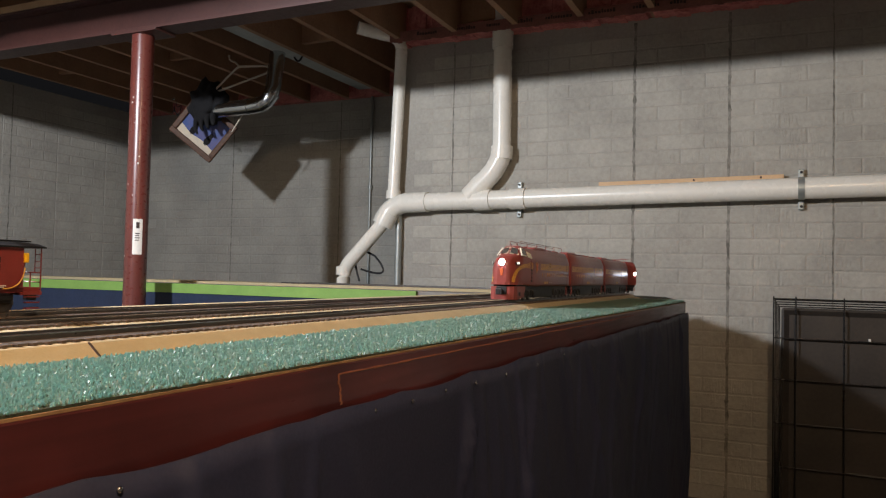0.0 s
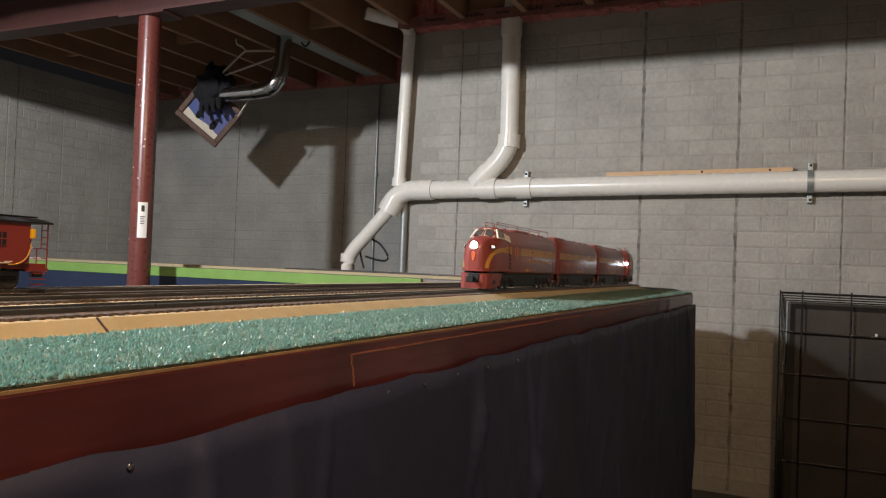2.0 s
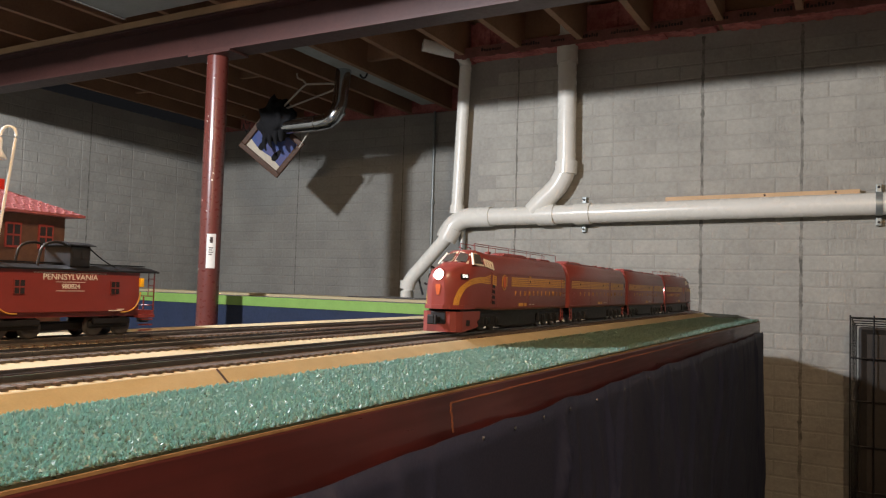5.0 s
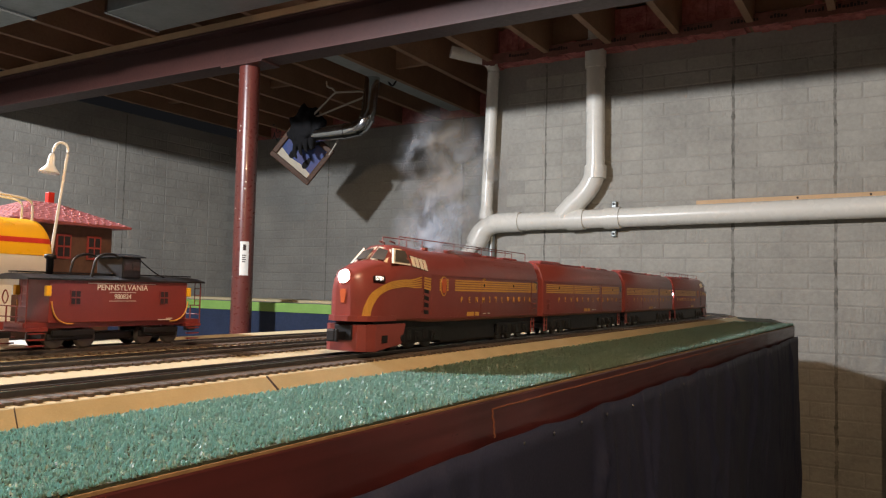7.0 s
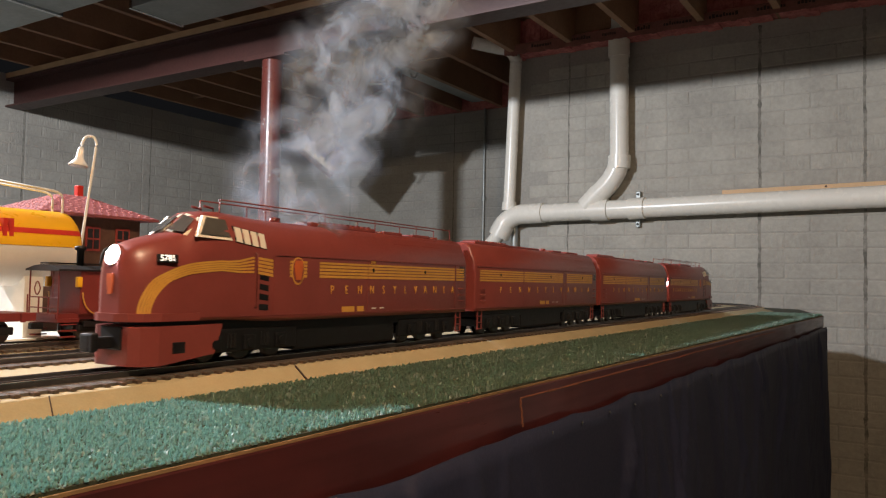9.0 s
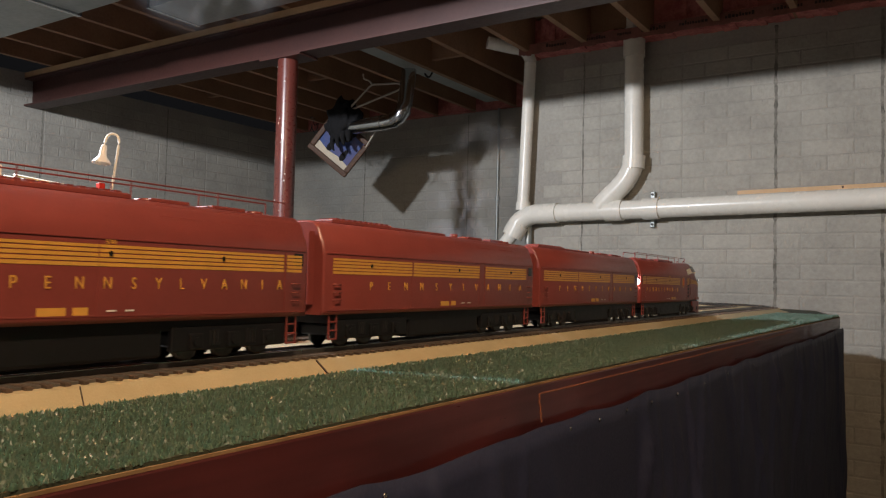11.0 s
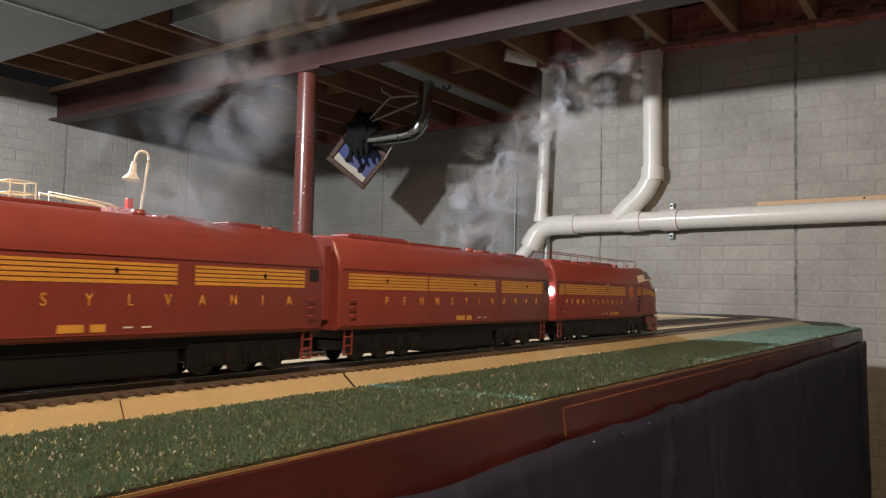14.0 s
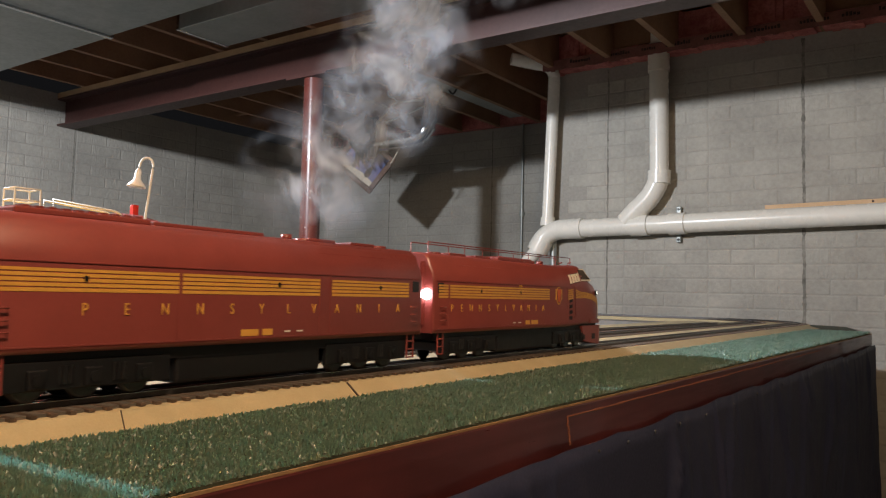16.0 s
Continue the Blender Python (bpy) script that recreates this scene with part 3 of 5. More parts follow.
slope_mark("cut_mark", 0.548, 0.545, 0.0011, "dark cut in the bevel")
slope_mark("butt_joint", 0.300, 0.294, 0.0004)
bm = strip(B(), lambda y: edge_x(y) + 0.0005, lambda y: -0.0036, -2.5, 3.04, TOP - 0.0103, TOP - 0.0072, 60, 0.0)
prism(bm, [(-0.021, 3.04), (-0.175, 3.76), (-0.36, 3.93), (-0.9, 3.95), (-0.75, 3.86), (-0.42, 3.72), (-0.2, 3.04)], TOP - 0.0103, TOP - 0.007)
turf = solid("turf_strip", bm, TURF, "strip of dark green ground-foam turf along the table edge", "turf", "structure")
rs = np.random.RandomState(4)
N = 120000
yy = 0.05 + 3.0 * rs.rand(N) ** 1.6
xx = -0.0035 - rs.rand(N) * (np.array([-0.0035 - edge_x(float(v)) for v in yy]) + 0.0005)
sz = rs.uniform(0.0006, 0.0015, N) * (1 + 0.5 * yy)
base = np.stack([xx, yy, np.full(N, TOP - 0.0074)], 1)
ang = rs.rand(N) * 6.283
verts = np.empty((N, 4, 3))
for k in range(3):
    verts[:, k, 0] = base[:, 0] + sz * np.cos(ang + k * 2.094)
    verts[:, k, 1] = base[:, 1] + sz * np.sin(ang + k * 2.094)
    verts[:, k, 2] = base[:, 2] + sz * rs.uniform(-0.3, 0.7, N)
verts[:, 3] = base + np.stack([sz * rs.uniform(-0.8, 0.8, N), sz * rs.uniform(-0.8, 0.8, N), sz * rs.uniform(1.2, 2.6, N)], 1)
idx = np.arange(N)[:, None] * 4
faces = np.concatenate([idx + np.array([[0, 1, 3]]), idx + np.array([[1, 2, 3]]), idx + np.array([[2, 0, 3]])]).tolist()
GRAIN = mat("foam_grain", (0.056, 0.062, 0.034), (0.084, 0.090, 0.050), 0.42, scale=200, fine=900, bump=0)
nt = GRAIN.node_tree
geo, mr = nt.nodes.new("ShaderNodeNewGeometry"), nt.nodes.new("ShaderNodeHueSaturation")
rg = nt.nodes.new("ShaderNodeMapRange")
nt.links.new(geo.outputs["Random Per Island"], rg.inputs["Value"])
rg.inputs["To Min"].default_value, rg.inputs["To Max"].default_value = 0.55, 1.5
prev = nt.nodes["Principled BSDF"].inputs["Base Color"].links[0].from_socket
nt.links.new(prev, mr.inputs["Color"])
nt.links.new(rg.outputs["Result"], mr.inputs["Value"])
pb = nt.nodes["Principled BSDF"]
nt.links.new(mr.outputs["Color"], pb.inputs["Base Color"])
thru, blend = nt.nodes.new("ShaderNodeBsdfTranslucent"), nt.nodes.new("ShaderNodeMixShader")
thru.inputs["Color"].default_value = (0.60, 0.95, 0.88, 1)
blend.inputs[0].default_value = 0.47
pb.inputs["Specular IOR Level"].default_value = 1.0
nt.links.new(pb.outputs[0], blend.inputs[1])
nt.links.new(thru.outputs[0], blend.inputs[2])
nt.links.new(blend.outputs[0], nt.nodes["Material Output"].inputs["Surface"])
grains = new("turf_grains", raw_mesh("turf_grains", verts.reshape(-1, 3).tolist(), faces, GRAIN))
tagged(grains, "loose green foam grains of the turf strip", "turf", "", "stuff")

# ---- tracks: grey bed, ties, three rails ----
BED_Z, RAIL_Z = TOP + 0.005, TOP + 0.012


def sweep(bm, k, s0, s1, off, w, z0, z1, step=0.06):
    n = int((s1 - s0) / step)
    ring = []
    for i in range(n + 1):
        p, a = centre(k, s0 + (s1 - s0) * i / n)
        side = Vector((math.cos(a), math.sin(a), 0))
        ring.append([bm.verts.new((p + side * o) + Vector((0, 0, z))) for o, z in ((off - w, z0), (off + w, z0), (off + w, z1), (off - w, z1))])
    for p, q in zip(ring, ring[1:]):
        for j in range(4):
            bm.faces.new((p[j], p[(j + 1) % 4], q[(j + 1) % 4], q[j]))
    bm.faces.new(ring[0][::-1])
    bm.faces.new(ring[-1])
    return bm


tie_me = shape("tie", box(B(), -0.0455, -0.0024, 0, 0.0455, 0.0024, 0.0026, 0.0005), TIE)
for k, end in ((0, 5.6), (1, 5.4), (2, 3.0)):
    track = thing("track", pose(0, 0, 0), ("three-rail model track with dark ties on tan roadbed", "three-rail model track beside the running line", "siding of three-rail model track holding the caboose")[k], "track", "parallel tracks")
    part("bed", sweep(B(), k, -2.3, end, 0, 0.0395, BED_Z, BED_Z + 0.0023), BALLAST, track, "dark moulded track bed")
    for o in (-0.0165, 0.0, 0.0165):
        part("rail", sweep(B(), k, -2.3, end, o, 0.0013, BED_Z + 0.002, RAIL_Z - 0.0005 + (0.0 if o else -0.0006)), RAILDARK, track, "" if o else "blackened centre rail")
        if o:
            part("railhead", sweep(B(), k, -2.3, end, o, 0.0012, RAIL_Z - 0.0005, RAIL_Z), RAIL, track, "polished nickel railhead")
    sp = 0.0137
    far_bm_v, far_bm_f = [], []
    i = 0
    s = -0.35
    while s < end - 0.02:
        p, a = centre(k, s)
        if k == 0 and i < 190 or k == 1 and i < 60:
            ob = new("tie", tie_me)
            ob.parent = track
            ob.matrix_basis = pose(p.x, p.y, BED_Z, 0, 0, math.degrees(a))
        else:
            c, sn = math.cos(a), math.sin(a)
            o = len(far_bm_v)
            for z in (BED_Z, BED_Z + 0.0026):
                for dx, dy in ((-0.0455, -0.0024), (0.0455, -0.0024), (0.0455, 0.0024), (-0.0455, 0.0024)):
                    far_bm_v.append((p.x + c * dx - sn * dy, p.y + sn * dx + c * dy, z))
            far_bm_f += [(o + 4, o + 5, o + 6, o + 7), (o, o + 1, o + 5, o + 4), (o + 1, o + 2, o + 6, o + 5), (o + 2, o + 3, o + 7, o + 6), (o + 3, o, o + 4, o + 7)]
        i += 1
        s += sp
    rest = part("tie_run", raw_mesh("tie_run", far_bm_v, far_bm_f, TIE), TIE, track)
    rest["kind"] = "stuff"
# a little signal lamp between the tracks
sig = thing("dwarf_signal", pose(-0.31, 0.306, TOP + 0.005, 0, 0, 40), "tiny dwarf signal with red and cyan lamps between tracks", "signal")
part("housing", box(B(), -0.006, -0.004, 0, 0.006, 0.004, 0.016, 0.001), BLACKP, sig)
part("red_lens", tube(B(), [(0.003, -0.004, 0.011), (0.003, -0.0055, 0.011)], 0.0022, 10), REDGLOW, sig, "red lit lens")
part("cyan_lens", tube(B(), [(-0.003, -0.004, 0.011), (-0.003, -0.0055, 0.011)], 0.0022, 10), CYANGLOW, sig, "cyan lit lens")

# ---- the locomotives ----
PITCH = 0.523
HALF = 0.257
# stations along the body: y, half width, shoulder width, shoulder height, top width, top height
CAB = [(-0.258, 0.0110, 0.0085, 0.082, 0.004, 0.0865), (-0.2535, 0.0205, 0.0165, 0.0865, 0.008, 0.0945), (-0.245, 0.0272, 0.0225, 0.089, 0.012, 0.0995),
       (-0.231, 0.0318, 0.0268, 0.091, 0.015, 0.1035), (-0.218, 0.0336, 0.0288, 0.0925, 0.0175, 0.1062), (-0.2065, 0.0340, 0.0295, 0.0945, 0.0185, 0.1085),
       (-0.199, 0.0340, 0.0285, 0.108, 0.017, 0.1240), (-0.190, 0.0340, 0.0275, 0.114, 0.0165, 0.1345), (-0.172, 0.0340, 0.0280, 0.118, 0.0165, 0.1378), (-0.135, 0.0340, 0.0285, 0.120, 0.017, 0.138)]
TAIL = [(-0.10, 0.0340, 0.0285, 0.120, 0.017, 0.138), (0.246, 0.0340, 0.0285, 0.120, 0.017, 0.138), (0.250, 0.0320, 0.0265, 0.118, 0.016, 0.136)]
BFRONT = [(-0.250, 0.0320, 0.0265, 0.118, 0.016, 0.136), (-0.246, 0.0340, 0.0285, 0.120, 0.017, 0.138)]


def hull(stations):
    bm = B()
    rings = []
    for y, w, ws, zs, wt, zt in stations:
        half = [(w * 0.985, 0.047), (w, 0.051), (w, 0.5 * (zs + 0.027)), (w, zs - 0.022), (w * 0.99, zs - 0.016), (ws + (w - ws) * 0.45, zs - 0.004),
                (ws, zs), ((ws + wt) / 2 + 0.002, (zs + zt) / 2 + 0.0015), (wt, zt - 0.0012), (wt * 0.5, zt)]
        pts = half + [(0, zt + 0.0004)] + [(-x, z) for x, z in half[::-1]]
        rings.append([bm.verts.new((x, y, z)) for x, z in pts])
    for a, b in zip(rings, rings[1:]):
        for k in range(len(a) - 1):
            f = bm.faces.new((a[k], a[k + 1], b[k + 1], b[k]))
            f.smooth = True
        bm.faces.new((a[-1], a[0], b[0], b[-1]))
    bm.faces.new(rings[0])
    bm.faces.new(rings[-1][::-1])
    return bm


def width_at(y, cab=True):
    st = CAB + TAIL if cab else []
    for a, b in zip(st, st[1:]):
        if a[0] <= y <= b[0]:
            t = (y - a[0]) / (b[0] - a[0])
            return a[1] + t * (b[1] - a[1])
    return 0.034


def ribbon(bm, line, hw, side, cab=True):
    """A thin raised stripe on the flank along points (y, z)."""
    quads = []
    for i, (y, z) in enumerate(line):
        y0, z0 = line[max(i - 1, 0)]
        y1, z1 = line[min(i + 1, len(line) - 1)]
        d = math.hypot(y1 - y0, z1 - z0)
        ny, nz = -(z1 - z0) / d, (y1 - y0) / d
        row = []
        for k in (-1, 1):
            yy_ = y + k * hw * ny
            w = side * (width_at(yy_, cab) + 0.0003)
            row.append(bm.verts.new((w, yy_, z + k * hw * nz)))
        quads.append(row)
    for a, b in zip(quads, quads[1:]):
        bm.faces.new((a[0], b[0], b[1], a[1]))


def side_quad(bm, y0, y1, z0, z1, side, out=0.0004, lean=None, cut=0.0):
    """A thin plate on the flank; lean: half widths at z0 and z1."""
    w0, w1 = lean or (0.034, 0.034)
    v = [bm.verts.new((side * (w + o), y, z)) for o in (-0.0012, out) for y, z, w in ((y0, z0, w0), (y1, z0, w0), (y1, z1, w1), (y0 + cut, z1, w1))]
    for q in ((4, 5, 6, 7), (0, 1, 5, 4), (1, 2, 6, 5), (2, 3, 7, 6), (3, 0, 4, 7)):
        bm.faces.new([v[i] for i in q])


def ladder(bm, y, side):
    for dy in (-0.006, 0.006):
        box(bm, side * 0.031 - 0.0008, y + dy - 0.0008, 0.021, side * 0.031 + 0.0008, y + dy + 0.0008, 0.049)
    for z in (0.022, 0.031, 0.04):
        box(bm, side * 0.031 - 0.0012, y - 0.0065, z - 0.0007, side * 0.031 + 0.0012, y + 0.0065, z + 0.0007)


wheel_me = None


def truck(parent, y):
    global wheel_me
    tr = part("truck", box(B(), -0.024, y - 0.062, 0.024, 0.024, y + 0.062, 0.036, 0.002), BLACKP, parent, "black six-wheel truck")
    bm = B()
    for s in (-1, 1):
        box(bm, s * 0.0265 - 0.003, y - 0.066, 0.021, s * 0.0265 + 0.003, y + 0.066, 0.042, 0.0012)
        for k in (-0.042, 0.0, 0.042):
            box(bm, s * 0.030 - 0.0022, y + k - 0.007, 0.0225, s * 0.030 + 0.0022, y + k + 0.007, 0.036, 0.001)
            tube(bm, [(s * 0.0318, y + k, 0.029), (s * 0.0335, y + k, 0.029)], 0.0042, 10)
        for k in (-0.021, 0.021):
            for j in range(3):
                tube(bm, [(s * 0.0295, y + k + (j - 1) * 0.004, 0.025), (s * 0.0295, y + k + (j - 1) * 0.004, 0.038)], 0.0017, 6)
    part("side_frame", bm, BLACKP, tr)
    if wheel_me is None:
        wheel_me = shape("wheel", lathe(B(), [(0.011, -0.0018), (0.0128, -0.0018), (0.0128, 0.0012), (0.0142, 0.0014), (0.0142, 0.0024), (0.004, 0.0024)], 20), RAILDARK)
    for s in (-1, 1):
        for k in (-0.042, 0.0, 0.042):
            wh = new("wheel", wheel_me)
            wh.parent = tr
            wh.matrix_basis = pose(s * 0.0168, y + k, 0.0250, 0, -90 * s, 0)


def locomotive(cab, label):
    u = thing("cab_locomotive" if cab else "booster_locomotive", pose(0, 0, 0), label, "locomotive", "coupled locomotives")
    st = (CAB if cab else BFRONT) + TAIL
    part("body", hull(st), TUSCAN, u)
    # flank stripes, split by panel joints
    z0 = 0.0835
    for side in (-1, 1):
        for i in range(5):
            z = z0 + i * 0.0029
            bm = B()
            if cab:
                low = 0.0803 + i * 0.0019
                rz, ry = low - 0.054, 0.070 + i * 0.0019
                bow = [(-0.172 - ry * math.sin(a), 0.054 + rz * math.cos(a)) for a in (math.radians(d) for d in range(90, -1, -6))]
                ribbon(bm, bow + [(-0.160, low + 0.3 * (z - low)), (-0.145, z)], 0.0008, side)
                ribbon(bm, [(-0.141, z), (-0.124, z)], 0.00105, side)
                ribbon(bm, [(-0.102, z), (-0.078, z)], 0.00105, side)
                ribbon(bm, [(-0.060, z), (0.215, z)], 0.00105, side)
                ribbon(bm, [(0.219, z), (0.240, z)], 0.00105, side)
            else:
                for ya, yb in ((-0.236, -0.09), (-0.087, 0.075), (0.092, 0.222)):
                    ribbon(bm, [(ya, z), (yb, z)], 0.00105, side, False)
            part("gold_stripe", bm, GOLD, u, "" if i else "gold pinstripe along the flank")
        # panel line, doors, louvres, plates
        bm = B()
        side_quad(bm, -0.245 if not cab else -0.16, 0.245, 0.0505, 0.0515, side)
        side_quad(bm, -0.245 if not cab else -0.12, 0.245, 0.1008, 0.1016, side, 0.0006)
        for y in ((-0.09, 0.075, 0.09) if not cab else (-0.122, 0.02, 0.217)):
            side_quad(bm, y - 0.0005, y + 0.0005, 0.052, 0.10, side, 0.0003)
        part("panel_seam", bm, TUSCAN, u)
        bm = B()
        side_quad(bm, 0.229, 0.242, 0.0875, 0.0985, side, 0.0002)
        part("end_window", bm, DARKGLASS, u)
        bm = B()
        for y, w in ((-0.014, 0.010), (0.007, 0.006)):
            side_quad(bm, y - w, y + w, 0.0525, 0.0575, side)
        part("builder_plate", bm, GOLD, u, "small gold plate")
        bm = B()
        for y in (0.032, 0.048):
            side_quad(bm, y - 0.004, y + 0.004, 0.0545, 0.0556, side)
        part("stencil", bm, WHITEP, u)
        bm = B()
        for y in (-0.17, 0.02, 0.17) if not cab else (0.03, 0.14):
            tube(bm, [(side * 0.0335, y, 0.0905), (side * 0.035, y, 0.0905)], 0.0018, 8)
        part("port", bm, BLACKP, u)
        m = Matrix.Translation((side * 0.0343, 0.0, 0.0725)) @ Matrix.Rotation(radians(90 * side), 4, "Z") @ Matrix.Rotation(radians(90), 4, "X")
        span = 0.372 if not cab else 0.25
        for i, ch in enumerate("PENNSYLVANIA"):
            f = (i / 11 - 0.5) * span * side + (0.085 if cab else 0.016)
            mm = Matrix.Translation((0, f, 0)) @ m
            words("letter", ch, 0.0105, GOLD, u, mm)
        # handrails and ladders by the ends
        ends = (0.2305,) if cab else (-0.2305, 0.2305)
        for y in ends:
            bm = B()
            ladder(bm, y, side)
            part("ladder", bm, TUSCAN, u)
            bm = B()
            for zz in (0.060, 0.067, 0.074):
                tube(bm, [(side * 0.034, y - 0.004, zz), (side * 0.037, y - 0.004, zz), (side * 0.037, y + 0.006, zz), (side * 0.034, y + 0.006, zz)], 0.0006, 6)
            part("grab_iron", bm, TUSCAN, u)
    # roof fittings
    bm = B()
    at = 0.0 if cab else -0.163
    box(bm, -0.013, at - 0.05, 0.137, 0.013, at + 0.06, 0.1415, 0.0012)
    hatch = part("roof_hatch", bm, TUSCAN, u)
    lv = shape("louvre", box(B(), -0.012, -0.003, 0.1412, 0.012, 0.003, 0.1428), TUSCAN)
    for k in range(10):
        part("louvre", lv, TUSCAN, hatch).matrix_basis = pose(0, at - 0.041 + k * 0.010, 0)
    if not cab:
        part("roof_ridge", box(B(), -0.0115, -0.10, 0.137, 0.0115, 0.02, 0.1405, 0.001), TUSCAN, u)
    for y in (0.10, 0.165):
        bm = B()
        for side in (-1, 1):
            for k in range(6):
                side_quad(bm, y - 0.022, y + 0.022, 0.1242 + k * 0.0018, 0.1252 + k * 0.0018, side, 0.0010, (0.0262 - k * 0.0012, 0.0256 - k * 0.0012))
        box(bm, -0.012, y - 0.02, 0.137, 0.012, y + 0.02, 0.1405, 0.001)
        part("roof_grille", bm, TUSCAN, u)
    part("smoke_stack", lathe(B(), [(0.0055, 0.136), (0.0055, 0.1425), (0.0042, 0.1425), (0.0042, 0.138)], 14, pose(0, -0.09 if cab else 0.06, 0)), TUSCAN, u)
    for y in (-0.03, 0.09):
        part("roof_fan", lathe(B(), [(0.010, 0.1365), (0.010, 0.1400), (0.006, 0.1405)], 18, pose(0, y + 0.115, 0)), TUSCAN, u)
    # running gear
    part("fuel_tank", box(B(), -0.027, -0.085, 0.017, 0.027, 0.085, 0.048, 0.003), BLACKP, u)
    part("frame", box(B(), -0.028, -0.235, 0.038, 0.028, 0.242, 0.0475), BLACKP, u)
    truck(u, -0.158)
    truck(u, 0.158)
    for y, sgn in ((-0.252, -1), (0.252, 1)):
        if cab and sgn < 0:
            continue
        bm = B()
        box(bm, -0.004, min(y, y + sgn * 0.010), 0.029, 0.004, max(y, y + sgn * 0.010), 0.037, 0.001)
        part("coupler", bm, BLACKP, u, "black knuckle coupler")
        bm = B()
        for k in range(5):
            box(bm, -0.022 + k * 0.0012, min(y, y + sgn * 0.0008 * k), 0.056, 0.022 - k * 0.0012, max(y, y + sgn * 0.0008 * k) + 0.0005, 0.126)
        part("diaphragm", bm, TUSCAN, u)
    part("marker_light", lathe(B(), [(0.0005, 0.007), (0.0040, 0.0056), (0.0054, 0.0)][::-1], 12, pose(-0.024, 0.2505, 0.086, -90)), SMALLGLOW if cab else BLACKP, u)
    if not cab:
        return u
    # pilot and coupler
    bm = B()
    pil = [(-0.255, 0.020), (-0.250, 0.029), (-0.235, 0.0325), (-0.185, 0.0325), (-0.176, 0.0325)]
    lo = [(0.0195, 0.0), (0.0195, 0.0), (0.019, 0.0), (0.024, 0.0), (0.041, 0.0)]
    rings = []
    for (y, w), (z, _) in zip(pil, lo):
        rings.append([bm.verts.new(v) for v in ((-w, y, z), (w, y, z), (w, y, 0.0432), (-w, y, 0.0432))])
    for a, b in zip(rings, rings[1:]):
        for k in range(4):
            bm.faces.new((a[k], a[(k + 1) % 4], b[(k + 1) % 4], b[k]))
    bm.faces.new(rings[0])
    bm.faces.new(rings[-1][::-1])
    pilot = part("pilot", bm, TUSCAN, u)
    for side in (-1, 1):
        bm = B()
        box(bm, side * 0.0318 - 0.0012, -0.222, 0.026, side * 0.0318 + 0.0012, -0.209, 0.033, 0.0005)
        part("step_recess", bm, BLACKP, pilot, "dark step opening")
    part("coupler_pocket", box(B(), -0.013, -0.2568, 0.029, 0.013, -0.245, 0.043, 0.001), BLACKP, pilot)
    bm = B()
    box(bm, -0.004, -0.272, 0.030, 0.004, -0.250, 0.037, 0.001)
    box(bm, -0.0075, -0.280, 0.0285, 0.0045, -0.270, 0.0395, 0.0015)
    box(bm, 0.0045, -0.280, 0.0285, 0.0085, -0.276, 0.0395, 0.001)
    part("knuckle", bm, BLACKP, u, "black knuckle coupler")
    # bumper lip
    bm = B()
    ring = []
    for y, w in ((-0.2615, 0.010), (-0.2565, 0.0215), (-0.2475, 0.0290), (-0.234, 0.0338), (-0.20, 0.0352)):
        ring.append((w, y))
    prism(bm, ring + [(-w, y) for w, y in ring[::-1]], 0.0475, 0.0545)
    part("nose_lip", bm, TUSCAN, u)
    # headlight
    part("headlight_bezel", lathe(B(), [(0.0088, -0.004), (0.0088, 0.004), (0.0074, 0.0045)], 20, pose(0, -0.2525, 0.0885, 74)), TUSCAN, u)
    part("headlight", lathe(B(), [(0.0004, 0.0072), (0.005, 0.0064), (0.0074, 0.0046), (0.0074, 0.001)][::-1], 20, pose(0, -0.2532, 0.0887, 74)), HEADLIGHT, u, "lit bluish-white headlight")
    ks = [(-0.0045, 0.0075), (0.0045, 0.0075), (0.0055, 0.003), (0.003, -0.0075), (-0.003, -0.0075), (-0.0055, 0.003)]

    def keystone(m, s=1.0):
        bm = B()
        prism(bm, [(x * s, z * s) for x, z in ks], 0, 0.0008)
        bmesh.ops.transform(bm, matrix=m, verts=bm.verts)
        return bm
    part("nose_keystone", keystone(pose(0, -0.2582, 0.0695, 90), 0.8), ORANGE, u, "small orange keystone plate")
    for side in (-1, 1):
        rot = Matrix.Rotation(radians(90 * side), 4, "Z") @ Matrix.Rotation(radians(90), 4, "X")
        bm = B()
        lathe(bm, [(0.0108, 0), (0.0108, 0.0006)], 22)
        bmesh.ops.transform(bm, matrix=Matrix.Translation((side * 0.0340, -0.0905, 0.0885)) @ rot @ Matrix.Diagonal((0.8, 1.1, 1, 1)), verts=bm.verts)
        part("emblem_ring", bm, GOLD, u, "gold ringed emblem")
        bm = B()
        lathe(bm, [(0.0094, 0), (0.0094, 0.0008)], 22)
        bmesh.ops.transform(bm, matrix=Matrix.Translation((side * 0.0340, -0.0905, 0.0885)) @ rot @ Matrix.Diagonal((0.8, 1.1, 1, 1)), verts=bm.verts)
        part("emblem_field", bm, TUSCAN, u)
        part("emblem", keystone(Matrix.Translation((side * 0.0345, -0.0905, 0.0885)) @ rot, 1.08), ORANGE, u, "orange keystone emblem")
        # number boards on the nose
        nb = Matrix.Translation((side * 0.0312, -0.2285, 0.0880)) @ Matrix.Rotation(radians(side * 74), 4, "Z") @ Matrix.Rotation(radians(80), 4, "X")
        bm = B()
        box(bm, -0.0088, -0.0032, -0.001, 0.0088, 0.0032, 0.0012, 0.0005)
        bmesh.ops.transform(bm, matrix=nb, verts=bm.verts)
        board_ = part("number_board", bm, BLACKP, u, "black number board with lit digits")
